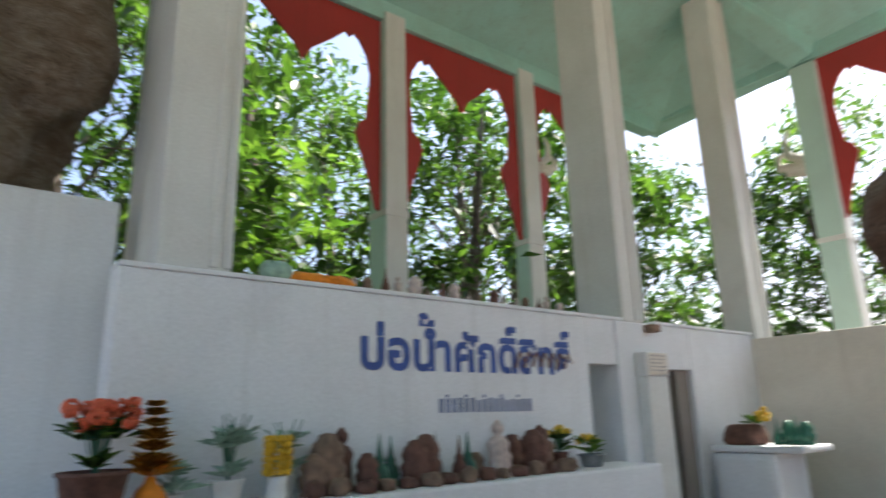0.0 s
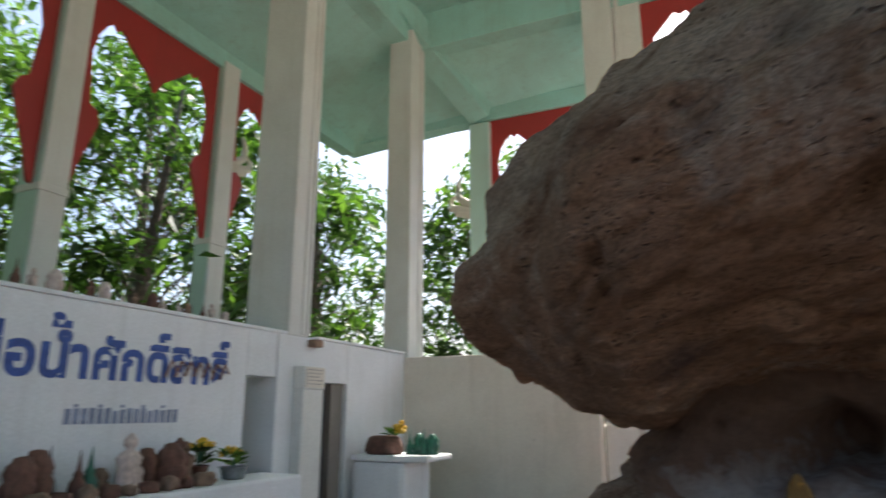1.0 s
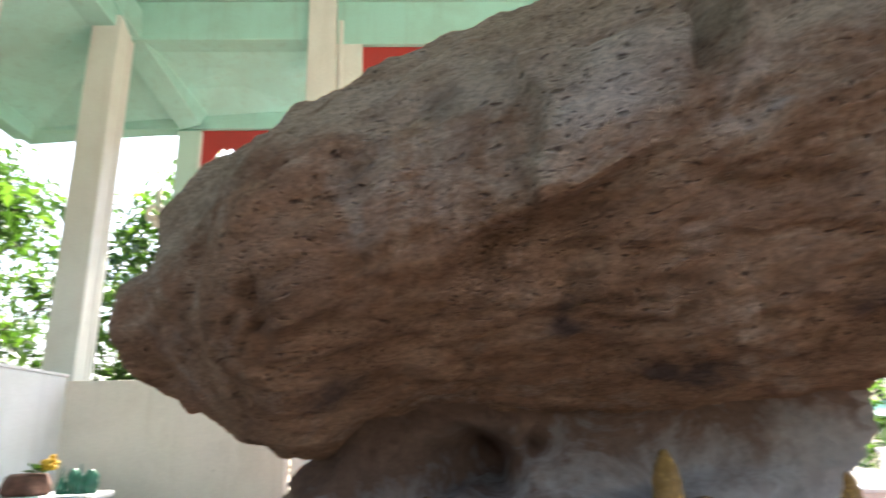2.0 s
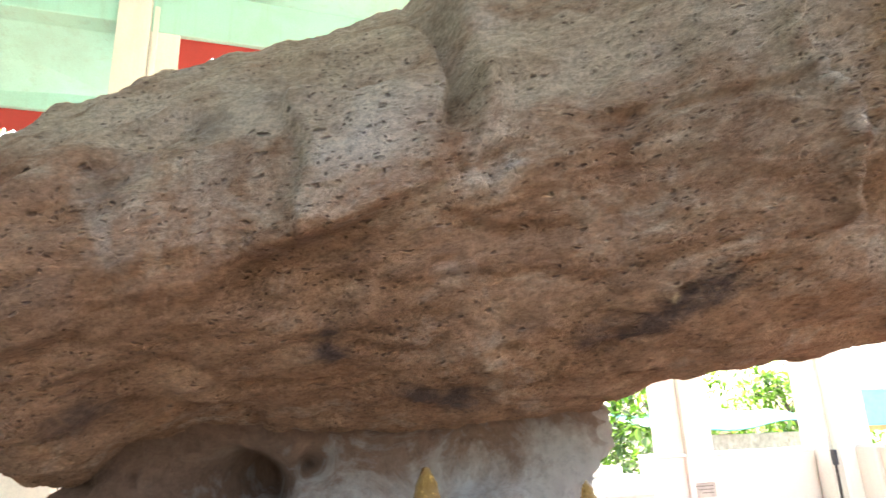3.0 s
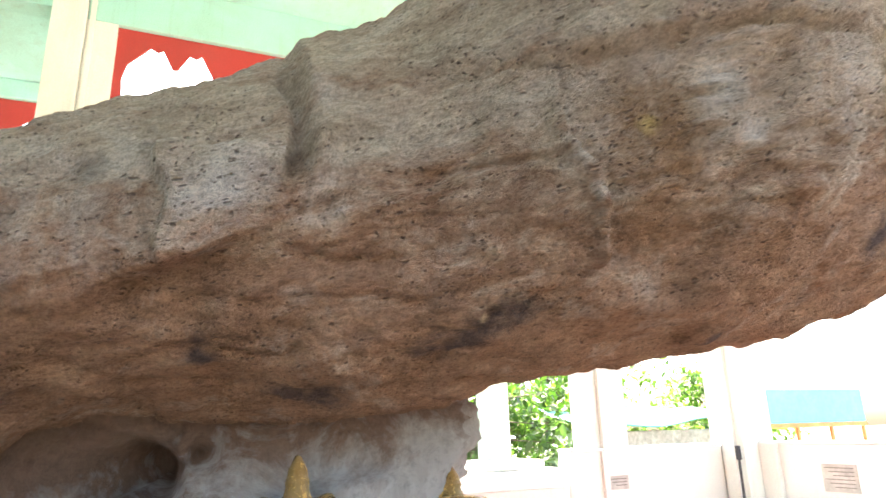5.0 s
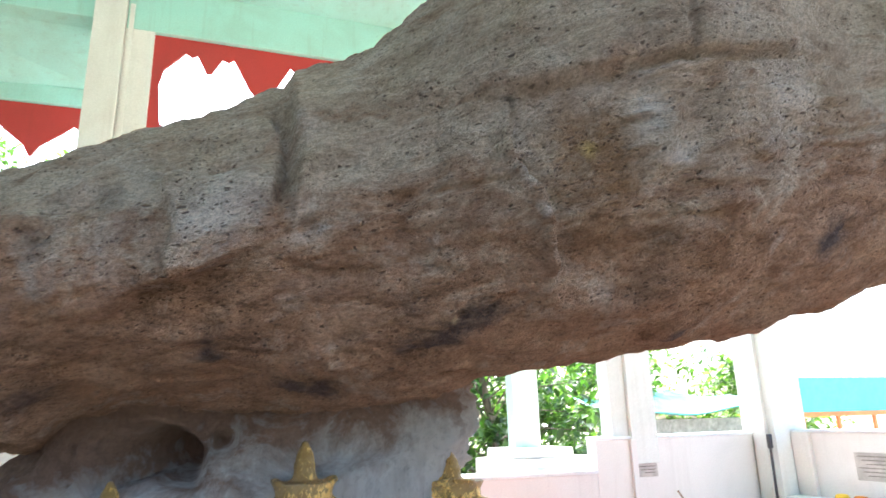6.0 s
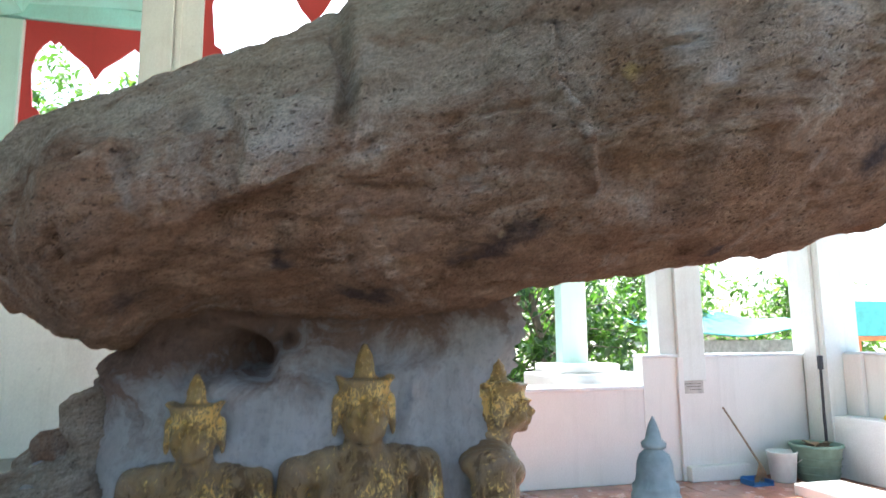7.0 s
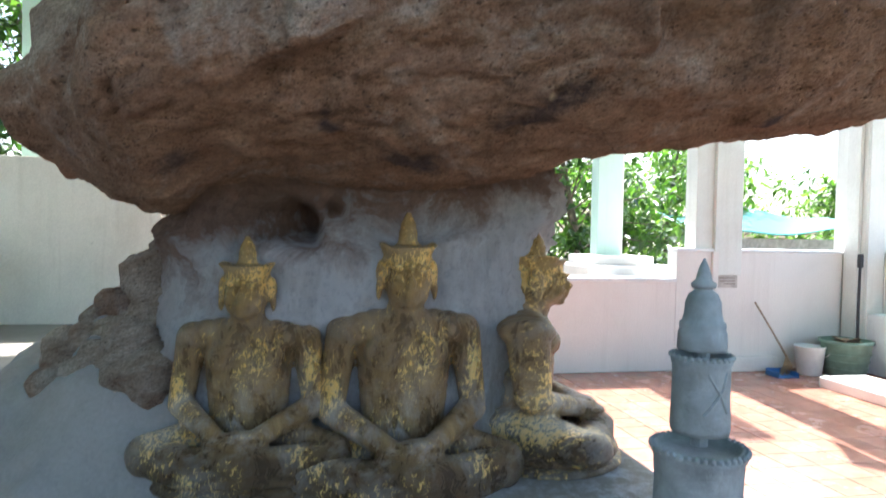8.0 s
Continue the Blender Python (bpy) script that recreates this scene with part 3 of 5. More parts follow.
def ceiling():
    """Flat inner ceiling, ring beam, and soffits that fall outwards to the eaves."""
    bm = boxes((WX - 0.6, EX + 0.2, SY - 0.3, NY + 0.35, 7.30, 7.45))
    def slope(pts, t=0.1):
        lo = [bm.verts.new(p) for p in pts]
        hi = [bm.verts.new((p[0], p[1], p[2] + t)) for p in pts]
        bm.faces.new(lo)
        bm.faces.new(hi[::-1])
        for k in range(4):
            bm.faces.new((lo[k], hi[k], hi[(k + 1) % 4], lo[(k + 1) % 4]))
    zi, zo, zn = 6.78, 6.31, 5.98
    ox, oy, sy, wx = OX + 0.3, OY + 0.3, SY - 1.4, WX - 0.9
    slope([(WX - 0.6, NY + 0.3, zi), (EX + 0.15, NY + 0.3, zi), (ox, oy, zn), (wx, oy, zn)])
    slope([(EX + 0.15, NY + 0.3, zi), (EX + 0.15, 1.0, zi), (ox, 1.0, zo), (ox, oy, zn)])
    slope([(EX + 0.15, SY - 0.3, zi), (WX - 0.6, SY - 0.3, zi), (wx, sy, zo - 0.2), (EX + 0.15, sy, zo - 0.2)])
    slope([(WX - 0.6, SY - 0.3, zi), (WX - 0.6, NY + 0.3, zi), (wx, oy, zn), (wx, sy, zo - 0.2)])
    bmesh.ops.recalc_face_normals(bm, faces=bm.faces)
    tagged(part("ceiling", bm, M_TEAL), "mint green painted concrete ceiling with stained soffits", "ceiling", kind="structure")
    def beam(name, label, *rows, m=M_TEAL):
        tagged(part(name, boxes(*rows, bev=0.015), m), label, "beam", kind="structure")
    beam("beam_east", "mint painted ring beam over the east columns", (EX + 0.05, EX + 0.4, SY, 0.985, 6.645, 7.32), (EX + 0.05, EX + 0.4, 1.364, NY - 0.03, 6.72, 7.32))
    beam("beam_north", "mint painted ring beam over the north columns", (WX, EX + 0.02, NY + 0.05, NY + 0.4, 6.74, 7.32))
    beam("beam_south", "mint painted ring beam over the south side", (WX, EX, SY - 0.35, SY - 0.05, 6.74, 7.32))
    beam("beam_west", "mint painted ring beam over the west side", (WX - 0.5, WX - 0.1, SY, NY, 6.74, 7.32))
    beam("eave_beam_north", "mint painted eave beam above the red trim", (2.0, OX - 0.1, OY + 0.02, OY + 0.26, 5.865, 6.12))
    beam("eave_beam_east", "pale mint eave beam above the red trim", (OX + 0.02, OX + 0.26, 1.0, OY, 6.085, 6.36))
    bm = bmesh.new()
    a, b = Vector((OX, 3.26, 6.22)), Vector((7.85, 3.75, 6.95))
    d = (b - a)
    tube(bm, [a, a + d * 0.5, a + d * 1.0, a + d * 1.9], 0.26, 0.26, 4)
    tagged(part("hip_beam", bm, M_TEAL), "sloping mint green hip beam with peeling paint", "beam", kind="structure")


ceiling()


# ---------------------------------------------------------------- columns and posts
def column(label, x0, x1, y0, y1, z0, z1, material=M_COLUMN, name="column", group="pavilion columns", strip=True):
    """Rectangular painted column with raised strips along one edge."""
    c = thing(name, label, "column", group)
    part("shaft", boxes((x0, x1, y0, y1, z0, z1), bev=0.012), material, c)
    if strip:
        part("corner_strip", boxes((x1 - 0.13, x1 - 0.08, y0 - 0.016, y0 + 0.001, z0 + 0.02, z1), (x1 - 0.045, x1 - 0.004, y0 - 0.016, y0 + 0.001, z0 + 0.02, z1), bev=0.004), material, c)
    return c


column("broad grey-white column standing on the white wall", 1.17, 1.58, 3.75, 4.55, TOP + 0.03, 7.3)
column("tall white column above the doorways", 5.12, 5.43, 3.70, 4.21, TOP - 0.004, 7.3)
column("tall white column at the corner of the walls", 7.52, 7.90, 3.70, 4.06, TOP - 0.042, 6.90)
p4 = column("tall cream column with a narrow side pilaster", EX - 0.02, EX + 0.4, 0.99, 1.36, FLOOR, 7.3, strip=False)
part("side_pilaster", boxes((EX + 0.06, EX + 0.3, 0.645, 0.988, FLOOR, 7.0), (EX + 0.03, EX + 0.08, 0.90, 0.96, FLOOR, 7.0), bev=0.01), M_COLUMN, p4)
se = column("cream column with a grooved side pilaster on the low wall", EX - 0.04, EX + 0.36, -6.36, -5.93, 1.0, 7.3, strip=False)
part("side_pilaster", boxes((EX + 0.02, EX + 0.3, -5.928, -5.66, 1.0, 7.0), bev=0.01), M_COLUMN, se)
part("foot_strip", boxes((EX - 0.05, EX - 0.004, -5.99, -5.9, FLOOR, 1.33), bev=0.008), M_PINKISH, se)
co = column("cream corner column of two grooved piers", EX - 0.38, EX + 0.2, SY - 0.3, -8.1, FLOOR, 7.3, strip=False)
part("pier_strip", boxes((EX - 0.42, EX - 0.385, -8.38, -8.1, FLOOR, 7.0), (EX - 0.3, EX - 0.06, -8.1, -8.04, FLOOR, 7.0), bev=0.008), M_COLUMN, co)
column("cream column on the south parapet", 3.6, 4.0, SY - 0.3, SY + 0.02, 1.38, 7.3, strip=False)
column("cream column on the south parapet", -0.6, -0.2, SY - 0.3, SY + 0.02, 1.38, 7.3, strip=False)


def outer_post(x0, x1, y0, y1, top, label):
    p = thing("outer_post", label, "post", "outer posts")
    part("shaft", boxes((x0, x1, y0, y1, -0.8, top), bev=0.012), M_MINTPOST, p)
    part("front_face", boxes((x0 + 0.01, x1 + 0.012, y0 - 0.02, y0 - 0.002, -0.8, top), bev=0.004), M_COLUMN, p, "cream front face")
    part("band", boxes((x0 - 0.012, x1 + 0.02, y0 - 0.035, y1 + 0.012, 3.55, 3.62), bev=0.006), M_COLUMN, p)
    return p


outer_post(3.78, 4.04, OY, OY + 0.30, 5.95, "slim outer post, mint green side and cream face")
outer_post(5.87, 6.13, OY, OY + 0.22, 5.95, "slim outer post, mint green side and cream face")
outer_post(OX, OX + 0.26, 3.16, 3.48, 6.05, "slim cream outer post under the hip beam")
outer_post(OX, OX + 0.26, -5.2, -4.78, 6.0, "mint and white outer post on the steps")
outer_post(OX, OX + 0.26, 1.0, 1.29, 6.0, "slim cream outer post")


def trim(axis, u0, u1, z, at, depth=0.035, leg=2.25, double=False):
    """Fretwork valance: band along the top, pointed pendants, and a tapering leaf down either post."""
    w = u1 - u0
    k = w / 1.75
    half = [(0.0, leg), (0.05, leg - 0.02), (0.13, leg - 0.33), (0.24, leg - 0.65), (0.30, leg - 0.83), (0.25, leg - 0.95), (0.17, leg - 1.0), (0.14, leg - 1.3), (0.12, 0.7), (0.17, 0.48)]
    if double:
        half += [(0.22 * k, 0.28), (0.26 * k, 0.20), (0.31 * k, 0.25), (0.35 * k, 0.21), (0.43 * k, 0.46), (0.47 * k, 0.45), (0.55 * k, 0.22), (0.60 * k, 0.25), (0.64 * k, 0.20)]
    else:
        half += [(0.24 * k, 0.34), (0.31 * k, 0.27), (0.36 * k, 0.33), (0.41 * k, 0.28), (0.55 * k, 0.42)]
    half += [(0.78 * k, 0.62), (w / 2 - 0.012, 0.78)]
    outline = [(u0, z)] + [(u0 + a, z - d) for a, d in half] + [(u1 - a, z - d) for a, d in half[::-1]] + [(u1, z)]
    bm = extruded(outline, depth, axis)
    bmesh.ops.translate(bm, verts=bm.verts, vec=(at, 0, 0) if axis == "x" else (0, at, 0))
    t = tagged(part("valance", bm, M_RED), "red painted fretwork valance with pointed pendants", "valance", "red valances")
    return t


trim("y", 4.045, 5.865, 5.86, OY + 0.08)
trim("y", 1.93, 3.775, 5.86, OY + 0.08)
trim("y", 6.135, 7.95, 5.86, OY + 0.08)
trim("x", 1.30, 3.155, 6.08, OX + 0.08)
trim("x", -2.12, 0.67, 6.64, EX + 0.12, double=True)
trim("x", -5.6, -2.14, 6.64, EX + 0.12, double=True)


# ---------------------------------------------------------------- the balanced boulder
def curve_of(ys, vs):
    ys, vs = np.array(ys, float), np.array(vs, float)
    slopes = np.gradient(vs, ys)
    def at(y):
        k = np.clip(np.searchsorted(ys, y) - 1, 0, len(ys) - 2)
        h = ys[k + 1] - ys[k]
        t = np.clip((y - ys[k]) / h, 0, 1)
        return (2 * t**3 - 3 * t**2 + 1) * vs[k] + (t**3 - 2 * t**2 + t) * h * slopes[k] + (3 * t**2 - 2 * t**3) * vs[k + 1] + (t**3 - t**2) * h * slopes[k + 1]
    return at


def ledge(v, at, width):
    """0 to 1 across a step."""
    t = np.clip((v - at) / width + 0.5, 0, 1)
    return t * t * (3 - 2 * t)


def broken_slabs(yw, zw):
    """Depth of the broken faces on the near side, by place along the boulder and height."""
    def spot(y0, z0, ry, rz, tilt=0.0):
        return np.exp(-(((yw - y0) / ry) ** 2) - ((zw - z0 + tilt * (yw - y0)) / rz) ** 2)
    def right_of(y0, w):
        return 1 - ledge(yw, y0, w)
    # pale slab: sharp upright edge on the snout side, flat top, undercut foot
    foot = 1.955 - 0.36 * (yw + 0.24)
    in_slab = right_of(-0.28 + 0.10 * (zw - 2.1) + 0.012 * np.sin(zw * 41), 0.016) * ledge(zw, foot, 0.03 + 0.5 * np.clip(-0.40 - yw, 0, 0.4)) * (1 - ledge(zw, 2.22, 0.07))
    d = 0.050 * in_slab * ledge(yw, -0.60, 0.06)
    d -= 0.050 * np.exp(-(((zw - foot + 0.030) / 0.026) ** 2)) * ledge(yw, -0.45, 0.14) * right_of(-0.20, 0.08)
    d += 0.030 * spot(-0.265, 1.985, 0.045, 0.028, 0.2)
    d -= 0.030 * spot(-0.36, 1.91, 0.030, 0.060, -0.4)
    d -= 0.018 * spot(-0.42, 2.235, 0.11, 0.016, 0.05)
    # crease between the two slabs, the farther face proud of it
    d -= 0.060 * np.exp(-(((yw + 0.545 - 0.02 * np.sin(zw * 16)) / 0.018) ** 2)) * ledge(zw, 2.13, 0.06) * (1 - 0.75 * ledge(zw, 2.42, 0.08))
    d += 0.038 * right_of(-0.565, 0.022) * ledge(zw, 2.08, 0.12) * ledge(yw, -1.3, 0.5)
    # edge of the proud face, running down away from the crease, and the hollow beyond it
    rim = -1.01 + 0.63 * np.clip(zw - 2.23, -0.30, 0.0)
    beyond = 1 - ledge(yw, rim, 0.014)
    in_hollow = ledge(zw, 1.97, 0.06) * (1 - ledge(zw, 2.34, 0.05)) * ledge(yw, -1.42, 0.10)
    d -= 0.055 * beyond * in_hollow
    d += 0.026 * np.exp(-(((yw - rim - 0.016) / 0.016) ** 2)) * ledge(zw, 1.98, 0.04) * (1 - ledge(zw, 2.28, 0.05))
    d -= 0.022 * spot(-1.16, 2.23, 0.08, 0.07)
    d += 0.028 * spot(-1.33, 2.23, 0.028, 0.06, 0.8)
    # open joints: one along the bed, one upright
    seam = 2.345 + 0.25 * np.abs(yw + 1.08) ** 1.6
    d -= 0.045 * np.exp(-(((zw - seam) / 0.011) ** 2)) * (1 - ledge(yw, -0.80, 0.12)) * ledge(yw, -1.75, 0.3)
    d += 0.022 * ledge(zw, seam, 0.03) * (1 - ledge(yw, -0.85, 0.1))
    d -= 0.036 * np.exp(-(((yw + 1.34) / 0.014) ** 2)) * ledge(zw, 2.36, 0.05)
    d -= 0.020 * np.exp(-(((zw - 2.135 + 0.10 * (yw + 0.7)) / 0.010) ** 2)) * right_of(-0.66, 0.06) * ledge(yw, -1.08, 0.1)
    d -= 0.018 * np.exp(-(((zw - 2.005) / 0.012) ** 2)) * right_of(-0.58, 0.06) * ledge(yw, -0.98, 0.1)
    # hollows and knuckles towards the snout
    d -= 0.034 * spot(-0.08, 2.165, 0.060, 0.020, 0.35) + 0.030 * spot(0.0, 2.05, 0.050, 0.018, 0.4)
    d -= 0.030 * spot(0.12, 2.06, 0.075, 0.016, 0.55) + 0.026 * spot(0.06, 1.98, 0.07, 0.016, 0.5)
    d += 0.030 * spot(0.03, 2.11, 0.060, 0.022, 0.5) + 0.030 * spot(0.17, 1.98, 0.060, 0.025, 0.5)
    d -= 0.045 * spot(0.185, 1.85, 0.022, 0.075, 0.6)
    d += 0.045 * spot(0.30, 1.85, 0.075, 0.07) + 0.030 * spot(0.10, 1.87, 0.05, 0.05)
    d -= 0.025 * spot(0.36, 1.96, 0.09, 0.018, 0.3)
    return d


def relief(p, c, s):
    """Weathering on the smooth body: lumps, dipping beds, broken slabs, hollows."""
    yy, pz = p[:, 1], p[:, 2]
    out = np.stack([c * 0.9, np.clip((yy - 0.35) * 1.6, 0, 1), s], -1)
    out /= np.linalg.norm(out, axis=1, keepdims=True)
    env = np.clip((0.86 - yy) / 0.2, 0.15, 1) * np.clip((yy + 4.3) / 0.3, 0.1, 1)
    d = 0.040 * fbm(p * 1.6, 2, 0.5, 3)
    d += 0.016 * fbm(p * 4.6, 3, 0.5, 27)
    # beds dip towards the snout, steeper there
    bed = pz + 0.17 * yy + 0.32 * np.logaddexp(0, (yy + 0.25) * 7) / 7
    warp = 0.022 * fbm(p * 3.3, 3, 0.5, 21)
    belly = ledge(s, -0.45, 0.7)
    q = (bed + warp) * 8.5
    saw = q - np.floor(q)
    lip = np.where(saw < 0.8, saw / 0.8, (1 - saw) / 0.2) - 0.5
    d += 0.020 * lip * np.clip(0.5 + 1.6 * vnoise(p * np.array([2.4, 2.4, 3.4]), 93), 0, 1.3) * (0.15 + 0.85 * belly)
    q = (bed + 1.4 * warp) * 27
    saw = q - np.floor(q)
    lip = np.where(saw < 0.7, saw / 0.7, (1 - saw) / 0.3) - 0.5
    d += 0.012 * lip * np.clip(0.3 + 1.5 * vnoise(p * 4.1, 97), 0, 1.2) * (0.2 + 0.8 * belly)
    # lumps drawn out along the dip on the snout half
    run = np.stack([p[:, 0] * 4, (yy - 0.25 * pz) * 3.2, bed * 9.5], -1)
    d += 0.044 * ledge(yy, -0.12, 0.35) * (np.abs(vnoise(run, 111)) + 0.5 * np.abs(vnoise(run * 2.1, 113)) - 0.45) * (0.25 + 0.75 * belly)
    grain = np.stack([p[:, 0] * 15, yy * 12, bed * 24], -1)
    d += 0.0095 * fbm(grain, 4, 0.6, 31)
    d -= 0.016 * np.clip(vnoise(np.stack([p[:, 0] * 17, yy * 15, bed * 24], -1), 45) - 0.42, 0, 1) * 2
    # broken slabs on the near side
    wob = 0.016 * fbm(p * 4.1, 3, 0.5, 51)
    yw = yy + wob
    zw = pz + 0.018 * fbm(p * 3.7, 3, 0.5, 61)
    near = ledge(-c, 0.05, 0.5)
    d += near * broken_slabs(yw, zw)
    # bulge at the snout
    d += 0.20 * np.exp(-(((yy - 0.72) / 0.13) ** 2) - ((pz - 1.98) / 0.11) ** 2) * (c < 0)
    return p + out * (d * env)[:, None]


def big_boulder():
    """Loft of rounded sections along y, then weathered."""
    st = [-4.3, -3.9, -3.0, -2.0, -1.3, -0.8, -0.4, 0.0, 0.2, 0.4, 0.56, 0.70, 0.80, 0.86]
    front = curve_of(st, [1.84, 1.12, 0.82, 0.73, 0.65, 1.1, 1.2, 1.29, 1.37, 1.73, 1.97, 2.35, 2.73, 2.92])
    back = curve_of(st, [2.22, 2.65, 2.91, 2.82, 2.94, 3.35, 3.6, 3.78, 3.81, 3.75, 3.48, 3.32, 3.17, 2.98])
    low = curve_of(st, [2.52, 2.33, 2.12, 1.88, 1.81, 1.7, 1.71, 1.67, 1.58, 1.62, 1.73, 1.78, 1.75, 1.83])
    high = curve_of(st, [2.74, 2.95, 3.15, 3.19, 3.11, 2.82, 2.65, 2.52, 2.44, 2.47, 2.45, 2.35, 2.25, 2.13])
    nu, nv = 680, 520
    y = np.concatenate([np.linspace(-4.3, -1.9, 120, endpoint=False), np.linspace(-1.9, 0.86, nu - 120)])
    # angles packed on the side that the path passes
    a = np.linspace(0, 1, nv, endpoint=False)
    th = math.pi + 2 * math.pi * (a - 0.5) - 0.55 * np.sin(2 * math.pi * (a - 0.5))
    yy = np.repeat(y, nv)
    tt = np.tile(th, nu)
    xf, xb, zl, zh = front(yy), back(yy), low(yy), high(yy)
    zm = zl + (zh - zl) * 0.42
    cx = xf + (xb - xf) * 0.46
    c, s = np.cos(tt), np.sin(tt)
    up = s > 0
    n = np.where(up, 2.3, 1.75)
    px = cx + np.sign(c) * np.abs(c) ** (2 / n) * np.where(c < 0, cx - xf, xb - cx)
    pz = zm + np.sign(s) * np.abs(s) ** (2 / n) * np.where(up, zh - zm, zm - zl)
    p = relief(np.stack([px, yy, pz], -1), c, s)
    ob = grid_mesh("boulder", p, nu, nv, M_ROCK)
    tagged(ob, "huge weathered brown sandstone boulder balanced on a narrow base", "boulder")


big_boulder()


def pedestal():
    """The stem of stone that carries the boulder, limewashed round the statues."""
    nu, nv = 200, 300
    z = np.linspace(-0.36, 1.80, nu)
    a = np.linspace(0, 2 * math.pi, nv, endpoint=False)
    zz, aa = np.repeat(z, nv), np.tile(a, nu)
    h = (zz + 0.36) / 2.16
    flare = np.where(zz < 0.75, (0.75 - zz) / 1.1, 0) ** 1.6
    ry = 0.82 + 0.04 * (1 - h) + np.where(np.sin(aa) > 0, 0.12, 0.7) * flare
    ry = ry + 0.5 * np.clip(zz - 1.38, 0, 1) * (np.sin(aa) > 0)
    rx = 0.635 + 0.05 * (1 - h) + 0.5 * flare
    c, s = np.cos(aa), np.sin(aa)
    n = 3.2
    x = 2.68 + np.sign(c) * np.abs(c) ** (2 / n) * rx
    y = -0.58 + np.sign(s) * np.abs(s) ** (2 / n) * ry
    p = np.stack([x, y, zz], -1)
    out = np.stack([c, s, 0 * c], -1)
    d = 0.05 * fbm(p * 2.2, 4, 0.5, 5) + 0.02 * ridged(p * 5, 4, 0.55, 9) + 0.014 * fbm(p * 16, 4, 0.65, 13)
    top = ledge(zz + 0.12 * fbm(p * 3, 3, 0.5, 77), 1.5, 0.14)
    d -= 0.16 * top * ledge(-c, -0.2, 0.6) * ledge(y, -1.12, 0.35)
    d += (0.06 + 0.05 * ridged(p * 9, 3, 0.6, 15)) * top * (1 - ledge(y, -1.12, 0.3))
    # hollow under the boulder
    d -= 0.55 * np.exp(-(((p[:, 1] + 0.17) / 0.17) ** 4) - ((zz - 1.57 + 0.3 * np.abs(p[:, 1] + 0.17)) / 0.08) ** 4) * (c < 0)
    d -= 0.2 * np.exp(-(((p[:, 1] + 0.43) / 0.045) ** 2) - ((zz - 1.60) / 0.04) ** 2) * (c < 0)
    p = p + out * d[:, None]
    tagged(grid_mesh("rock_pedestal", p, nu, nv, M_LEG), "rough stone pedestal limewashed blue-white, carrying the boulder", "pedestal")


pedestal()


def mound():
    """Grey cement and rock apron that rises round the pedestal."""
    nu, nv = 70, 160
    r = np.linspace(1.0, 0.0, nu)
    a = np.linspace(0, 2 * math.pi, nv, endpoint=False)
    rr, aa = np.repeat(r, nv), np.tile(a, nu)
    x = 2.75 + rr * np.cos(aa) * 1.65
    y = -0.1 + rr * np.sin(aa) * np.where(np.sin(aa) > 0, 2.3, 1.35)
    z = FLOOR - 0.02 + 1.45 * np.clip(1 - rr, 0, 1) ** 0.65 * (1.0 + 0.3 * np.sin(aa))
    p = np.stack([x, y, z], -1)
    lump = 0.06 * fbm(p * 2.2, 4, 0.5, 71) + 0.03 * (ridged(p * 2.6, 4, 0.55, 75) - 0.5) + 0.01 * fbm(p * 20, 3, 0.6, 79)
    p[:, 2] += lump * np.clip((1 - rr) * 6, 0, 1)
    tagged(grid_mesh("rock_apron", p, nu, nv, M_CONC), "grey cement and rock apron sloping up to the pedestal", "rock apron")


mound()


def rubble():
    heap = [(2.62, 0.55, 1.16, 0.100), (2.58, 0.39, 1.28, 0.125), (2.40, 0.43, 1.02, 0.110), (2.32, 0.32, 0.95, 0.125), (2.52, 0.56, 1.05, 0.085),
            (2.50, 0.41, 1.13, 0.105), (2.42, 0.58, 0.97, 0.085), (2.55, 0.66, 1.02, 0.080), (2.60, 0.31, 1.36, 0.110), (2.39, 0.63, 0.91, 0.085),
            (2.54, 0.34, 1.17, 0.095), (2.31, 0.47, 0.91, 0.090), (2.48, 0.73, 0.95, 0.075), (2.24, 0.36, 0.84, 0.085), (2.68, 0.46, 1.24, 0.10),
            (2.46, 0.49, 1.08, 0.075), (2.36, 0.53, 0.97, 0.070), (2.44, 0.36, 1.06, 0.085), (2.66, 0.64, 1.08, 0.085), (2.56, 0.48, 1.15, 0.075),
            (2.28, 0.28, 0.82, 0.080), (2.62, 0.78, 0.98, 0.09), (2.70, 0.36, 1.40, 0.10), (2.42, 0.80, 0.86, 0.07)]
    g = random.Random(8)
    rows = []
    for x, y, zc, r in heap:
        size = (r * (1.05 + 0.25 * g.random()), r * (1.05 + 0.35 * g.random()), r * (0.80 + 0.25 * g.random()))
        rows.append(((x, y - 0.09, zc - 0.72 * size[2]), size, 360 * g.random()))
    for k, (at, size, rz) in enumerate(rows):
        ob = stone_mesh("stone", size, 40 + k, M_STONE if k in (0, 8) else M_GREYSTONE, 0.11)
        ob.matrix_basis = pose(*at, 14 * (k % 3 - 1), 16 * (k % 2), rz)
        tagged(ob, "grey-brown stone piled against the rock pedestal" if k != 0 else "rounded brown stone on top of the pile", "stone", "stones by the pedestal")
    b = stone_mesh("boulder", (0.92, 0.85, 1.5), 90, M_STONE, 0.2, 90, 120)
    b.matrix_basis = pose(0.02, 4.75, 2.76, 0, 0, 15)
    tagged(b, "tall brown boulder resting on the white wall", "boulder")


rubble()


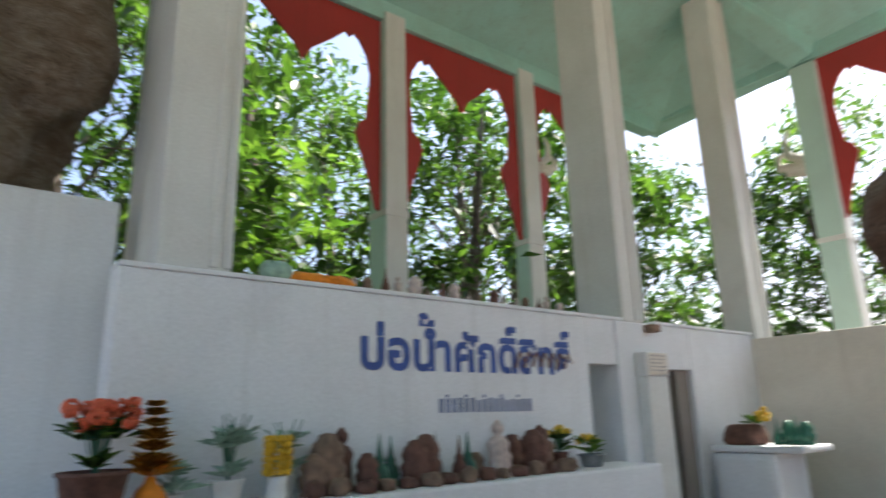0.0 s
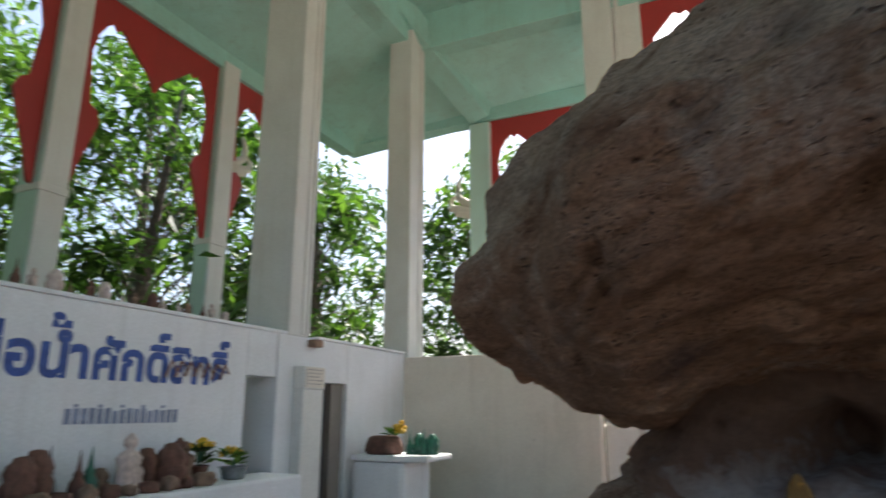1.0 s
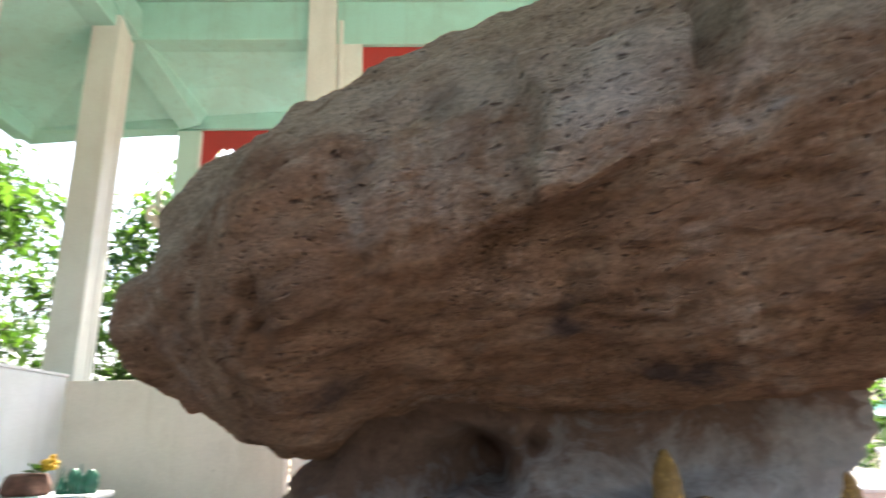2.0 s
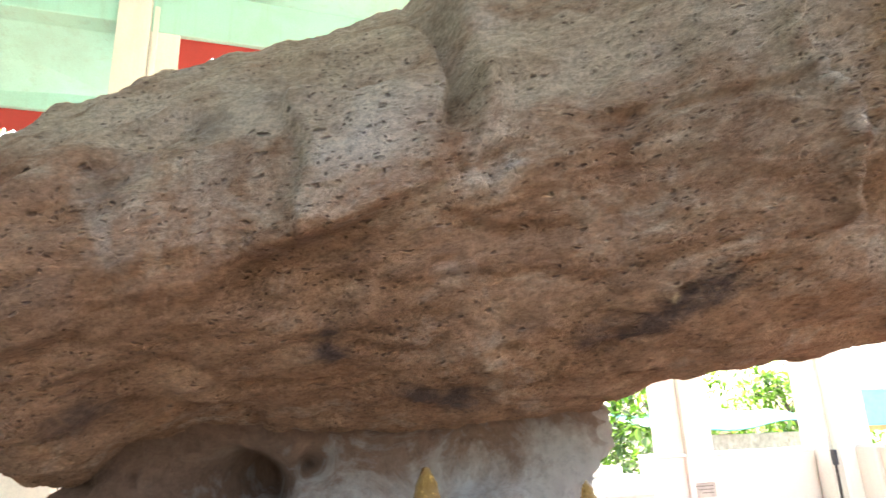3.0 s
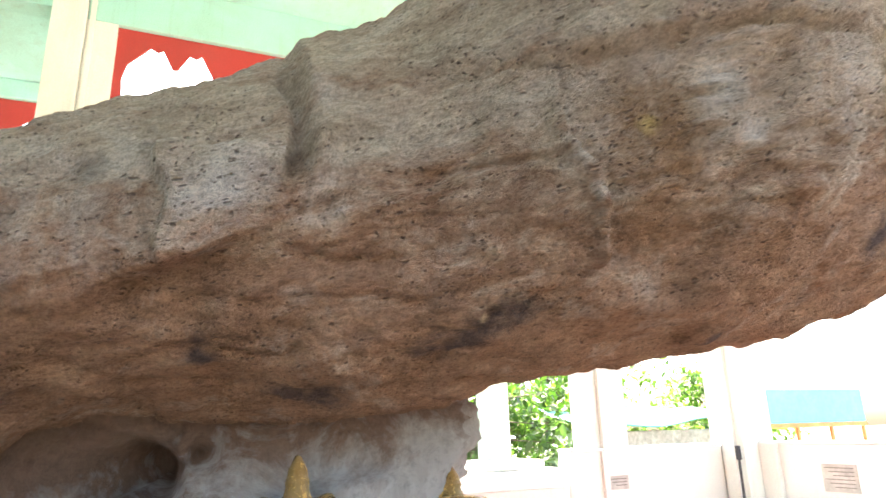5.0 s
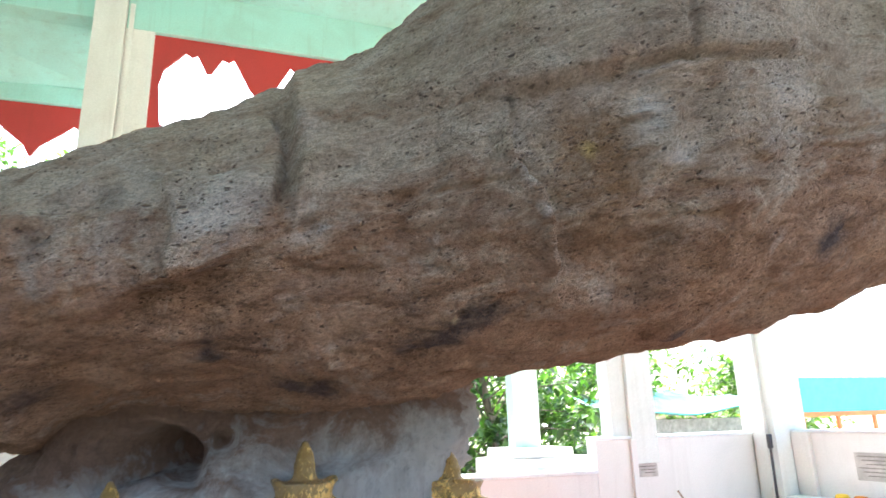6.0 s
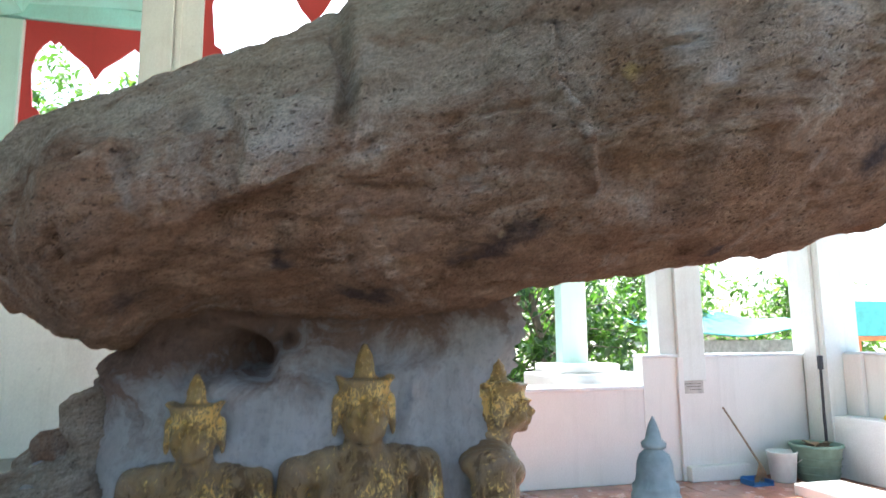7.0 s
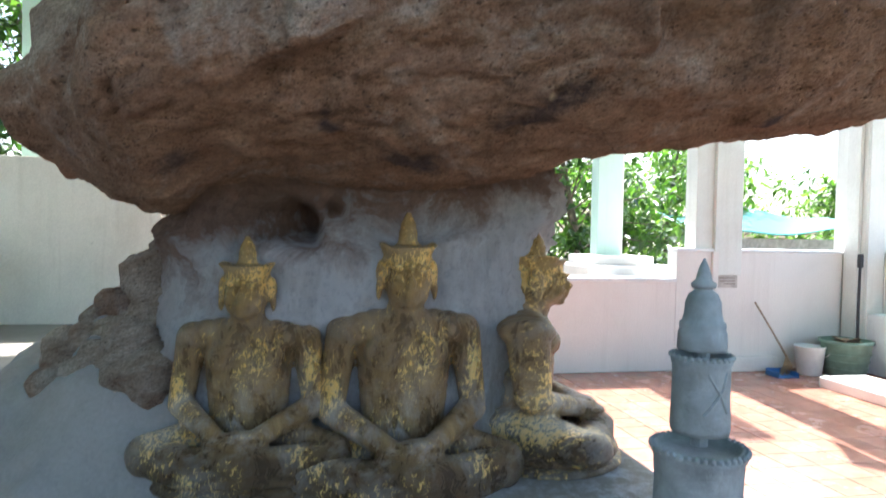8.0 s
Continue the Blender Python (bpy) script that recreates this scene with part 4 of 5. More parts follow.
# ---------------------------------------------------------------- statues
def blob_mesh(name, parts, voxel, material):
    """Ellipsoids (centre, half sizes, turn) melted into one skin."""
    bm = bmesh.new()
    for at, size, rot in parts:
        bmesh.ops.create_uvsphere(bm, u_segments=24, v_segments=16, radius=1.0, matrix=pose(*at, *rot) @ Matrix.Diagonal((*size, 1)))
    me = bpy.data.meshes.new(name + "_raw")
    bm.to_mesh(me)
    bm.free()
    tmp = new(name + "_raw", me)
    r = tmp.modifiers.new("skin", "REMESH")
    r.mode, r.voxel_size = "VOXEL", voxel
    sm = tmp.modifiers.new("soft", "SMOOTH")
    sm.factor, sm.iterations = 0.5, 2
    done = bpy.data.meshes.new_from_object(tmp.evaluated_get(bpy.context.evaluated_depsgraph_get()))
    bpy.data.objects.remove(tmp)
    bpy.data.meshes.remove(me)
    done.name = name
    done.polygons.foreach_set("use_smooth", [True] * len(done.polygons))
    done.materials.clear()
    done.materials.append(material)
    return done


def limb(a, b, r0, r1, n=7):
    a, b = Vector(a), Vector(b)
    return [(tuple(a.lerp(b, k / (n - 1))), (r0 + (r1 - r0) * k / (n - 1),) * 3, (0, 0, 0)) for k in range(n)]


def seated_figure():
    """Cross-legged figure about one metre high that faces -x, its seat at the origin."""
    z = (0, 0, 0)
    P = []
    # trunk: wide chest, narrower waist, so that the arms stand clear of it
    for k in range(10):
        f = k / 9
        P += [((0.04 - 0.012 * math.sin(3.0 * f), 0, 0.20 + 0.36 * f), (0.118, 0.176 + 0.034 * f, 0.085), z)]
    for s in (1, -1):
        P += [((-0.045, 0.085 * s, 0.50), (0.050, 0.090, 0.070), z)]
    for k in range(9):
        P += [((0.035, 0.062 * (k - 4), 0.590 - 0.0016 * (k - 4) ** 2), (0.088, 0.075, 0.066), z)]
    P += limb((0.01, 0, 0.63), (-0.012, 0, 0.70), 0.080, 0.074, 4)
    H = [((-0.02, 0, 0.805), (0.098, 0.101, 0.100), z), ((-0.042, 0, 0.750), (0.076, 0.088, 0.062), z), ((-0.128, 0, 0.786), (0.022, 0.021, 0.020), z), ((-0.116, 0, 0.818), (0.016, 0.011, 0.034), z)]
    H += [((-0.119, 0, 0.755), (0.018, 0.037, 0.008), z), ((-0.115, 0, 0.737), (0.018, 0.029, 0.010), z), ((-0.100, 0, 0.710), (0.024, 0.032, 0.017), z)]
    for s in (1, -1):
        H += [((-0.110, 0.046 * s, 0.840), (0.020, 0.040, 0.010), (9 * s, 0, 0)), ((-0.106, 0.046 * s, 0.806), (0.015, 0.027, 0.010), z), ((-0.088, 0.054 * s, 0.768), (0.025, 0.029, 0.030), z)]
        H += [((-0.01, 0.112 * s, 0.815), (0.026, 0.018, 0.052), z), ((-0.015, 0.116 * s, 0.762), (0.020, 0.014, 0.046), z)]
        # upturned corners of the crown
        H += [((-0.02, 0.100 * s, 0.920), (0.070, 0.022, 0.012), (14 * s, 0, 0))]
    for zc, r, h in ((0.866, 0.103, 0.013), (0.880, 0.100, 0.014), (0.896, 0.106, 0.014), (0.912, 0.114, 0.010), (0.936, 0.044, 0.016), (0.953, 0.040, 0.013), (0.968, 0.043, 0.009), (0.984, 0.034, 0.012), (0.998, 0.036, 0.008), (1.012, 0.026, 0.013), (1.030, 0.017, 0.016)):
        H += [((-0.02, 0, zc), (r * 0.95, r, h), z)]
    P += [((x, y, zc - 0.034), size, rot) for (x, y, zc), size, rot in H]
    for s in (1, -1):
        P += limb((0.035, 0.258 * s, 0.560), (0.020, 0.300 * s, 0.285), 0.070, 0.056, 13)
        P += limb((0.015, 0.300 * s, 0.275), (-0.175, 0.085 * s, 0.185), 0.056, 0.042, 12)
        P += limb((0.05, 0.15 * s, 0.12), (-0.10, 0.41 * s, 0.095), 0.105, 0.080, 10)
        P += limb((-0.12, 0.40 * s, 0.085), (-0.23, 0.02 * s, 0.095), 0.076, 0.060, 12)
    P += [((-0.19, 0.02, 0.172), (0.065, 0.12, 0.026), (4, 0, 0)), ((-0.185, -0.02, 0.198), (0.050, 0.09, 0.020), (-4, 0, 0)), ((-0.05, 0, 0.03), (0.24, 0.44, 0.06), z), ((-0.06, 0, -0.03), (0.25, 0.40, 0.05), z)]
    return blob_mesh("seated_statue", P, 0.0088, M_GILT)


FIG = seated_figure()
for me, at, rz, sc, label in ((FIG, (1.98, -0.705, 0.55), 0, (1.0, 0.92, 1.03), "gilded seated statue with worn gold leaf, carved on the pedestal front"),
                              (FIG, (2.03, -0.12, 0.62), -8, (0.9, 0.82, 0.86), "smaller gilded seated statue with worn gold, darker over the legs"),
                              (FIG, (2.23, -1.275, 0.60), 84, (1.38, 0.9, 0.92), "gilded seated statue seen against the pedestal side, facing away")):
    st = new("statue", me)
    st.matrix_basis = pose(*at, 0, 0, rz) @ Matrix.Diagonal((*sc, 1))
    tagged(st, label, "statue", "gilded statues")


def statue_bench():
    tagged(part("stone_plinth", boxes((1.68, 2.5, -1.75, 0.42, FLOOR, 0.56), bev=0.05), M_LEG), "limewashed stone base under the statues", "plinth")


statue_bench()


def votive_stupa(at):
    t = thing("votive_stupa", "grey stone tiered stupa ornament with spire and beaded drums", "stupa", at=at)
    part("spire", lathe([(0.010, 0.432), (0.0175, 0.434), (0.019, 0.441), (0.012, 0.447), (0.0105, 0.455), (0.007, 0.467), (0.001, 0.480)], 20), M_DARKSTONE, t, smooth=True)
    part("bell", lathe([(0.036, 0.339), (0.0372, 0.343), (0.036, 0.366), (0.0335, 0.370), (0.0345, 0.376), (0.034, 0.381), (0.030, 0.384), (0.0275, 0.396), (0.0265, 0.412), (0.022, 0.424), (0.014, 0.431), (0.011, 0.436)], 28), M_DARKSTONE, t, "grey bell with a raised band", smooth=True)
    part("neck", lathe([(0.013, 0.19), (0.012, 0.342)], 12), M_DARKSTONE, t)
    d1 = part("upper_drum", lathe([(0.043, 0.212), (0.0445, 0.220), (0.0425, 0.27), (0.043, 0.315), (0.0455, 0.320), (0.0455, 0.330), (0.039, 0.331), (0.037, 0.325)], 32), M_DARKSTONE, t, "grey drum with relief", smooth=True)
    bm = bmesh.new()
    for k in range(28):
        a = 2 * math.pi * k / 28
        bmesh.ops.create_icosphere(bm, subdivisions=1, radius=0.005, matrix=pose(0.0445 * math.cos(a), 0.0445 * math.sin(a), 0.329))
    part("bead_rim", bm, M_DARKSTONE, d1)
    bm = bmesh.new()
    tube(bm, [(-0.0391, 0.0187, 0.245), (-0.0433, 0.0043, 0.265), (-0.0425, -0.0102, 0.285), (-0.0399, -0.0170, 0.31)], 0.003, 0.002, 6)
    tube(bm, [(-0.0399, -0.0187, 0.25), (-0.0433, -0.0034, 0.28), (-0.0408, 0.0145, 0.308)], 0.003, 0.002, 6)
    part("relief", bm, M_DARKSTONE, d1)
    d2 = part("lower_drum", lathe([(0.066, 0.0), (0.067, 0.07), (0.065, 0.13), (0.067, 0.172), (0.071, 0.177), (0.071, 0.189), (0.062, 0.190), (0.059, 0.181)], 36), M_DARKSTONE, t, smooth=True)
    bm = bmesh.new()
    for k in range(40):
        a = 2 * math.pi * k / 40
        bmesh.ops.create_icosphere(bm, subdivisions=1, radius=0.006, matrix=pose(0.070 * math.cos(a), 0.070 * math.sin(a), 0.187))
    part("bead_rim", bm, M_DARKSTONE, d2)
    s = thing("pillar_stand", "narrow grey cement pillar carrying the stupa", "stand", at=(at[0], at[1], FLOOR))
    h = at[2] - FLOOR
    part("shaft", boxes((-0.09, 0.09, -0.09, 0.09, 0.06, h - 0.04), bev=0.01), M_CONC, s)
    part("slab", boxes((-0.12, 0.12, -0.12, 0.12, h - 0.04, h), bev=0.008), M_CONC, s)
    part("foot", boxes((-0.14, 0.14, -0.14, 0.14, 0, 0.06), bev=0.01), M_CONC, s)


votive_stupa((0.44, -0.945, 1.002))


# ---------------------------------------------------------------- sign on the wall
def glyphs(text, size):
    """Flat mesh of a line of text, its strokes a little thickened."""
    cu = bpy.data.curves.new("lettering", "FONT")
    cu.body, cu.size, cu.offset = text, size, 0.012
    ob = new("lettering", cu)
    me = bpy.data.meshes.new_from_object(ob.evaluated_get(bpy.context.evaluated_depsgraph_get()))
    bpy.data.objects.remove(ob)
    bpy.data.curves.remove(cu)
    me.materials.clear()
    me.materials.append(M_BLUE)
    return me, max((v.co.x for v in me.vertices), default=1.0)


def lettering(text, marks, x, z, size, label, y, width):
    me, w = glyphs(text, size)
    k = width / w
    ob = new("lettering", me)
    ob.matrix_basis = pose(x, y, z, 90, 0, 0) @ Matrix.Diagonal((k, 1, 1, 1))
    tagged(ob, label, "lettering")
    for n, (before, mark, rise) in enumerate(marks):
        m2, _ = glyphs(mark, size)
        right = max((v.co.x for v in m2.vertices), default=0.0)
        t = new("tone_mark", m2)
        t.parent = ob
        t.location = (glyphs(before, size)[1] - right, rise, 0.002 + 0.0005 * n)
    return ob


lettering("บ่อนำศักดิสิทธิ", (("บ่อน", "้", 0.085), ("บ่อนำศักดิ", "์", 0.07), ("บ่อนำศักดิสิทธิ", "์", 0.07)), 2.40, 1.83, 0.34, "blue hand-painted Thai lettering on the white wall", NY - 0.004, 1.99)
bm = bmesh.new()
rng = random.Random(5)
for k in range(16):
    x = 3.03 + k * 0.056
    box(bm, x, x + 0.04, NY - 0.004, NY - 0.002, 1.545, 1.625 + 0.02 * rng.random())
    if k % 3 == 1:
        box(bm, x, x + 0.03, NY - 0.004, NY - 0.002, 1.645, 1.665)
tagged(part("small_lettering", bm, M_FADED), "faded small blue line of writing on the wall", "lettering")
bm = bmesh.new()
for k in range(7):
    x = 3.75 + 0.09 * k
    tube(bm, [(x, NY - 0.022, 1.86 + 0.02 * rng.random()), (x + 0.05, NY - 0.022, 1.98), (x + 0.10, NY - 0.022, 1.90 + 0.05 * rng.random())], 0.010, 0.007, 4)
tagged(part("paint_smear", bm, M_SCRAWL), "brown smear over the blue lettering", "smear")


# ---------------------------------------------------------------- offerings along the north wall
def rod_bunch(bm, base, n, h, spread, r, rng):
    tips = []
    for k in range(n):
        a, q = rng.random() * 6.28, rng.random()
        tip = (base[0] + spread * q * math.cos(a), base[1] + spread * q * math.sin(a), base[2] + h * (0.7 + 0.3 * rng.random()))
        mid = tuple((base[i] * 0.6 + tip[i] * 0.4) for i in range(2)) + (base[2] + h * 0.55,)
        tube(bm, [base, mid, tip], r, r * 0.6, 5)
        tips.append(tip)
    return tips


def leaf_blades(bm, at, n, length, width, rng, up=0.4):
    for k in range(n):
        a = rng.random() * 6.28
        d = Vector((math.cos(a), math.sin(a), up + 0.9 * rng.random())).normalized()
        side = d.cross(Vector((0, 0, 1))).normalized() * width
        o = Vector(at) + d * 0.02
        L = length * (0.6 + 0.5 * rng.random())
        v = [bm.verts.new(p) for p in (o, o + d * L * 0.5 + side, o + d * L - Vector((0, 0, L * 0.25)), o + d * L * 0.5 - side)]
        bm.faces.new((v[0], v[1], v[2]))
        bm.faces.new((v[0], v[2], v[3]))


def blossom(bm, at, r, rng):
    """A ruffled flower head of small petals round a core."""
    for k in range(14):
        d = Vector((rng.gauss(0, 1), rng.gauss(0, 1), rng.gauss(0.2, 1))).normalized()
        bmesh.ops.create_icosphere(bm, subdivisions=1, radius=r * 0.42, matrix=Matrix.Translation(Vector(at) + d * r * 0.65) @ d.to_track_quat("Z", "Y").to_matrix().to_4x4() @ Matrix.Diagonal((1, 1, 0.45, 1)))


def flower_pot(name, label, at, pot_h, pot_r, pot_m, flower_m, leaf_m, n, h, spread, r, seed):
    rng = random.Random(seed)
    t = thing(name, label, "flower pot", "offerings", at=at)
    part("pot", lathe([(pot_r * 0.7, 0), (pot_r * 0.78, pot_h * 0.1), (pot_r, pot_h * 0.9), (pot_r * 1.08, pot_h * 0.92), (pot_r * 1.08, pot_h), (pot_r * 0.9, pot_h), (pot_r * 0.85, pot_h * 0.85)], 20), pot_m, t, smooth=True)
    bm = bmesh.new()
    tips = rod_bunch(bm, (0, 0, pot_h * 0.85), n, h, spread, 0.004, rng)
    part("stalk", bm, M_GREENGLAZE, t)
    bm = bmesh.new()
    for tip in tips:
        leaf_blades(bm, (tip[0] * 0.7, tip[1] * 0.7, pot_h + (tip[2] - pot_h) * 0.6), 5, 0.11, 0.02, rng)
    leaf_blades(bm, (0, 0, pot_h), 14, 0.16, 0.025, rng)
    part("leaves", bm, leaf_m, t)
    if flower_m is not None:
        bm = bmesh.new()
        for tip in tips:
            blossom(bm, tip, r * (0.8 + 0.4 * rng.random()), rng)
        part("blossoms", bm, flower_m, t)
    return t


SHELF = 1.13
tagged(part("offering_bench", boxes((-0.6, 4.86, 3.28, NY - 0.004, FLOOR, SHELF), bev=0.02), M_WHITE), "long white plastered bench along the wall, full of offerings", "bench")
S = 3.52
flower_pot("flower_vase", "dark red vase of orange-red flowers on the white bench", (0.92, S - 0.08, SHELF), 0.20, 0.14, M_BROWNSTONE, M_ORANGERED, M_LEAF, 30, 0.31, 0.16, 0.042, 3)
flower_pot("plant_pot", "white pot with pale green leafy plant", (1.53, S - 0.02, SHELF), 0.12, 0.08, M_WHITEPLASTIC, None, M_SILVERLEAF, 24, 0.34, 0.12, 0.03, 4)
flower_pot("plant_pot", "small white pot with pale green plant", (1.28, S, SHELF), 0.07, 0.05, M_WHITEPLASTIC, None, M_SILVERLEAF, 8, 0.18, 0.10, 0.03, 9)
flower_pot("plant_pot", "white pot with green plant beside a garland", (1.85, S + 0.02, SHELF), 0.12, 0.06, M_WHITEPLASTIC, None, M_SILVERLEAF, 9, 0.30, 0.12, 0.03, 5)
flower_pot("flower_pot", "stone bowl of yellow flowers", (3.98, S + 0.02, SHELF), 0.12, 0.07, M_BROWNSTONE, M_YELLOW, M_LEAF, 9, 0.19, 0.10, 0.035, 6)
flower_pot("flower_pot", "dark bowl of green leaves and yellow flowers", (4.32, S, SHELF), 0.09, 0.10, M_DARKSTONE, M_YELLOW, M_LEAF2, 8, 0.14, 0.12, 0.028, 7)


def column_notice():
    """Faded sheet with rows of writing on the pilaster cap."""
    t = thing("wall_notice", "faded cream notice with rows of grey writing on the pilaster cap", "notice")
    y = NY - 0.137
    part("sheet", boxes((5.255, 5.545, y - 0.008, y - 0.001, 1.835, 2.02), bev=0.002), M_BEIGE, t)
    bm = bmesh.new()
    for k in range(5):
        box(bm, 5.275, 5.52 - 0.03 * (k % 3), y - 0.010, y - 0.0085, 1.992 - 0.032 * k, 2.003 - 0.032 * k)
    part("writing", bm, M_PAPER, t, "faint grey rows of writing")


column_notice()


def garland():
    bm = bmesh.new()
    rng = random.Random(11)
    for j in range(6):
        for k in range(7):
            a = 6.28 * k / 7
            blossom(bm, (0.06 * math.cos(a), 0.045 * math.sin(a), 0.02 + 0.032 * j), 0.026, rng)
    g = tagged(part("garland", bm, M_YELLOW), "stacked yellow marigold garland", "garland", "offerings")
    g.matrix_basis = pose(1.77, S - 0.07, SHELF + 0.12)
    p = tagged(part("vase", lathe([(0.05, 0), (0.06, 0.03), (0.045, 0.08), (0.05, 0.115), (0.035, 0.12)], 20), M_WHITEPLASTIC, smooth=True), "white vase under a garland", "vase", "offerings")
    p.matrix_basis = pose(1.77, S - 0.07, SHELF)


garland()


def gold_tree():
    """Tiered gilt ornament on a foot."""
    t = thing("gold_ornament", "tiered gold foil offering tree on a round foot", "ornament", "offerings", at=(1.16, S - 0.06, SHELF))
    part("foot", lathe([(0.075, 0), (0.08, 0.05), (0.06, 0.10), (0.03, 0.13), (0.02, 0.16)], 20), M_ORANGE, t, smooth=True)
    part("stem", lathe([(0.012, 0.14), (0.008, 0.46)], 10), M_GOLD, t)
    rng = random.Random(12)
    for z, r in ((0.15, 0.12), (0.19, 0.10), (0.26, 0.075), (0.31, 0.075), (0.37, 0.06), (0.42, 0.045), (0.46, 0.035)):
        bm = bmesh.new()
        leaf_blades(bm, (0, 0, z), 48, r * 1.3, 0.03, rng, 0.5)
        part("foil_tier", bm, M_GOLD, t)


gold_tree()


def figurine(label, x, y, z, h, material, kind, k):
    """A small standing ornament: a cone-spired model, a rounded keg or a draped figure."""
    if kind == "spire":
        prof = [(0.20, 0), (0.22, 0.08), (0.16, 0.12), (0.19, 0.2), (0.17, 0.34), (0.09, 0.46), (0.11, 0.5), (0.06, 0.6), (0.03, 0.8), (0.008, 1.0)]
    elif kind == "keg":
        prof = [(0.30, 0), (0.34, 0.05), (0.27, 0.12), (0.33, 0.22), (0.36, 0.42), (0.28, 0.52), (0.33, 0.66), (0.27, 0.82), (0.2, 0.88), (0.16, 0.97), (0.04, 1.0)]
    else:
        prof = [(0.24, 0), (0.27, 0.05), (0.2, 0.14), (0.19, 0.4), (0.23, 0.58), (0.15, 0.68), (0.07, 0.72), (0.12, 0.8), (0.125, 0.88), (0.06, 0.96), (0.015, 1.0)]
    ob = part("ornament", lathe([(r * h, q * h) for r, q in prof], 22, 0.09 if kind != "spire" else 0.0), material, smooth=True)
    ob.matrix_basis = pose(x, y, z, 0, 0, 31 * k) @ Matrix.Diagonal((1, 0.85, 1, 1))
    tagged(ob, label, "ornament", "offerings")


row = [("tan carved stone ornament", 0.15, M_TANSTONE, "keg"), ("large brown rounded stone ornament", 0.22, M_TANSTONE, "keg"), ("brown draped figurine", 0.24, M_BROWNSTONE, "figure"), ("small brown figurine", 0.14, M_BROWNSTONE, "keg"),
       ("dark green spired model", 0.21, M_GREENGLAZE, "spire"), ("dark green spired model", 0.2, M_GREENGLAZE, "spire"), ("brown keg-shaped stone", 0.18, M_BROWNSTONE, "keg"), ("dark brown stone ornament", 0.2, M_BROWNSTONE, "keg"),
       ("dark spired model", 0.21, M_DARKSTONE, "spire"), ("brown spired model", 0.19, M_BROWNSTONE, "spire"), ("green spired model", 0.2, M_GREENGLAZE, "spire"), ("small tan ornament", 0.11, M_TANSTONE, "keg"),
       ("pale pink figurine", 0.25, M_PALE, "figure"), ("pale tan figurine", 0.15, M_PALE, "figure"), ("red-brown stone ornament", 0.18, M_BROWNSTONE, "keg"), ("red-brown stone ornament", 0.2, M_BROWNSTONE, "keg"),
       ("brown figurine", 0.22, M_BROWNSTONE, "figure"), ("tan figurine", 0.2, M_TANSTONE, "figure")]
for k, (label, h, m, kind) in enumerate(row):
    figurine(label + " among the offerings", 1.98 + k * 0.112, S + 0.05 * ((k * 7) % 3 - 1), SHELF, h * 1.45, m, kind, k)
rng = random.Random(21)
for k in range(14):
    ob = stone_mesh("pebble", (0.05 + 0.03 * rng.random(), 0.045, 0.035 + 0.02 * rng.random()), 120 + k, M_TANSTONE if k % 2 else M_BROWNSTONE, 0.2, 12, 16)
    ob.matrix_basis = pose(1.95 + k * 0.148, 3.37 + 0.03 * rng.random(), SHELF - 0.001, 0, 0, 360 * rng.random())
    tagged(ob, "small rough stone at the edge of the bench", "stone", "offering stones")

# on top of the wall
WT = TOP + 0.03
ob = stone_mesh("wrapped_cloth", (0.10, 0.08, 0.07), 150, M_SILVERLEAF, 0.15, 16, 22)
ob.matrix_basis = pose(1.87, NY + 0.08, WT - 0.001)
tagged(ob, "pale green wrapped cloth on the wall top", "cloth", "things on the wall top")
for k in range(3):
    ob = stone_mesh("cloth_roll", (0.14, 0.06, 0.04), 160 + k, M_ORANGE, 0.2, 14, 20)
    ob.matrix_basis = pose(2.02 + 0.15 * k, NY + 0.08, WT - 0.001, 0, 0, 20 * k - 15)
    tagged(ob, "orange robe cloth rolled on the wall top", "cloth", "things on the wall top")
for k in range(17):
    kind = ("figure", "keg", "spire")[k % 3]
    figurine("small weathered ornament on the wall top", 2.42 + 0.125 * k, NY + 0.1 + 0.03 * (k % 2), WT, 0.09 + 0.05 * ((k * 5) % 4) / 3 + (0.06 if k in (2, 4) else 0), (M_PALE, M_TANSTONE, M_BROWNSTONE, M_PALE)[k % 4], kind, k)
lb = thing("wall_spout", "small tan tap fitting under the column foot", "fitting", at=(5.48, NY - 0.05, TOP - 0.09))
part("spout", boxes((-0.06, 0.06, -0.07, 0.05, 0, 0.07), bev=0.012), M_TANSTONE, lb)


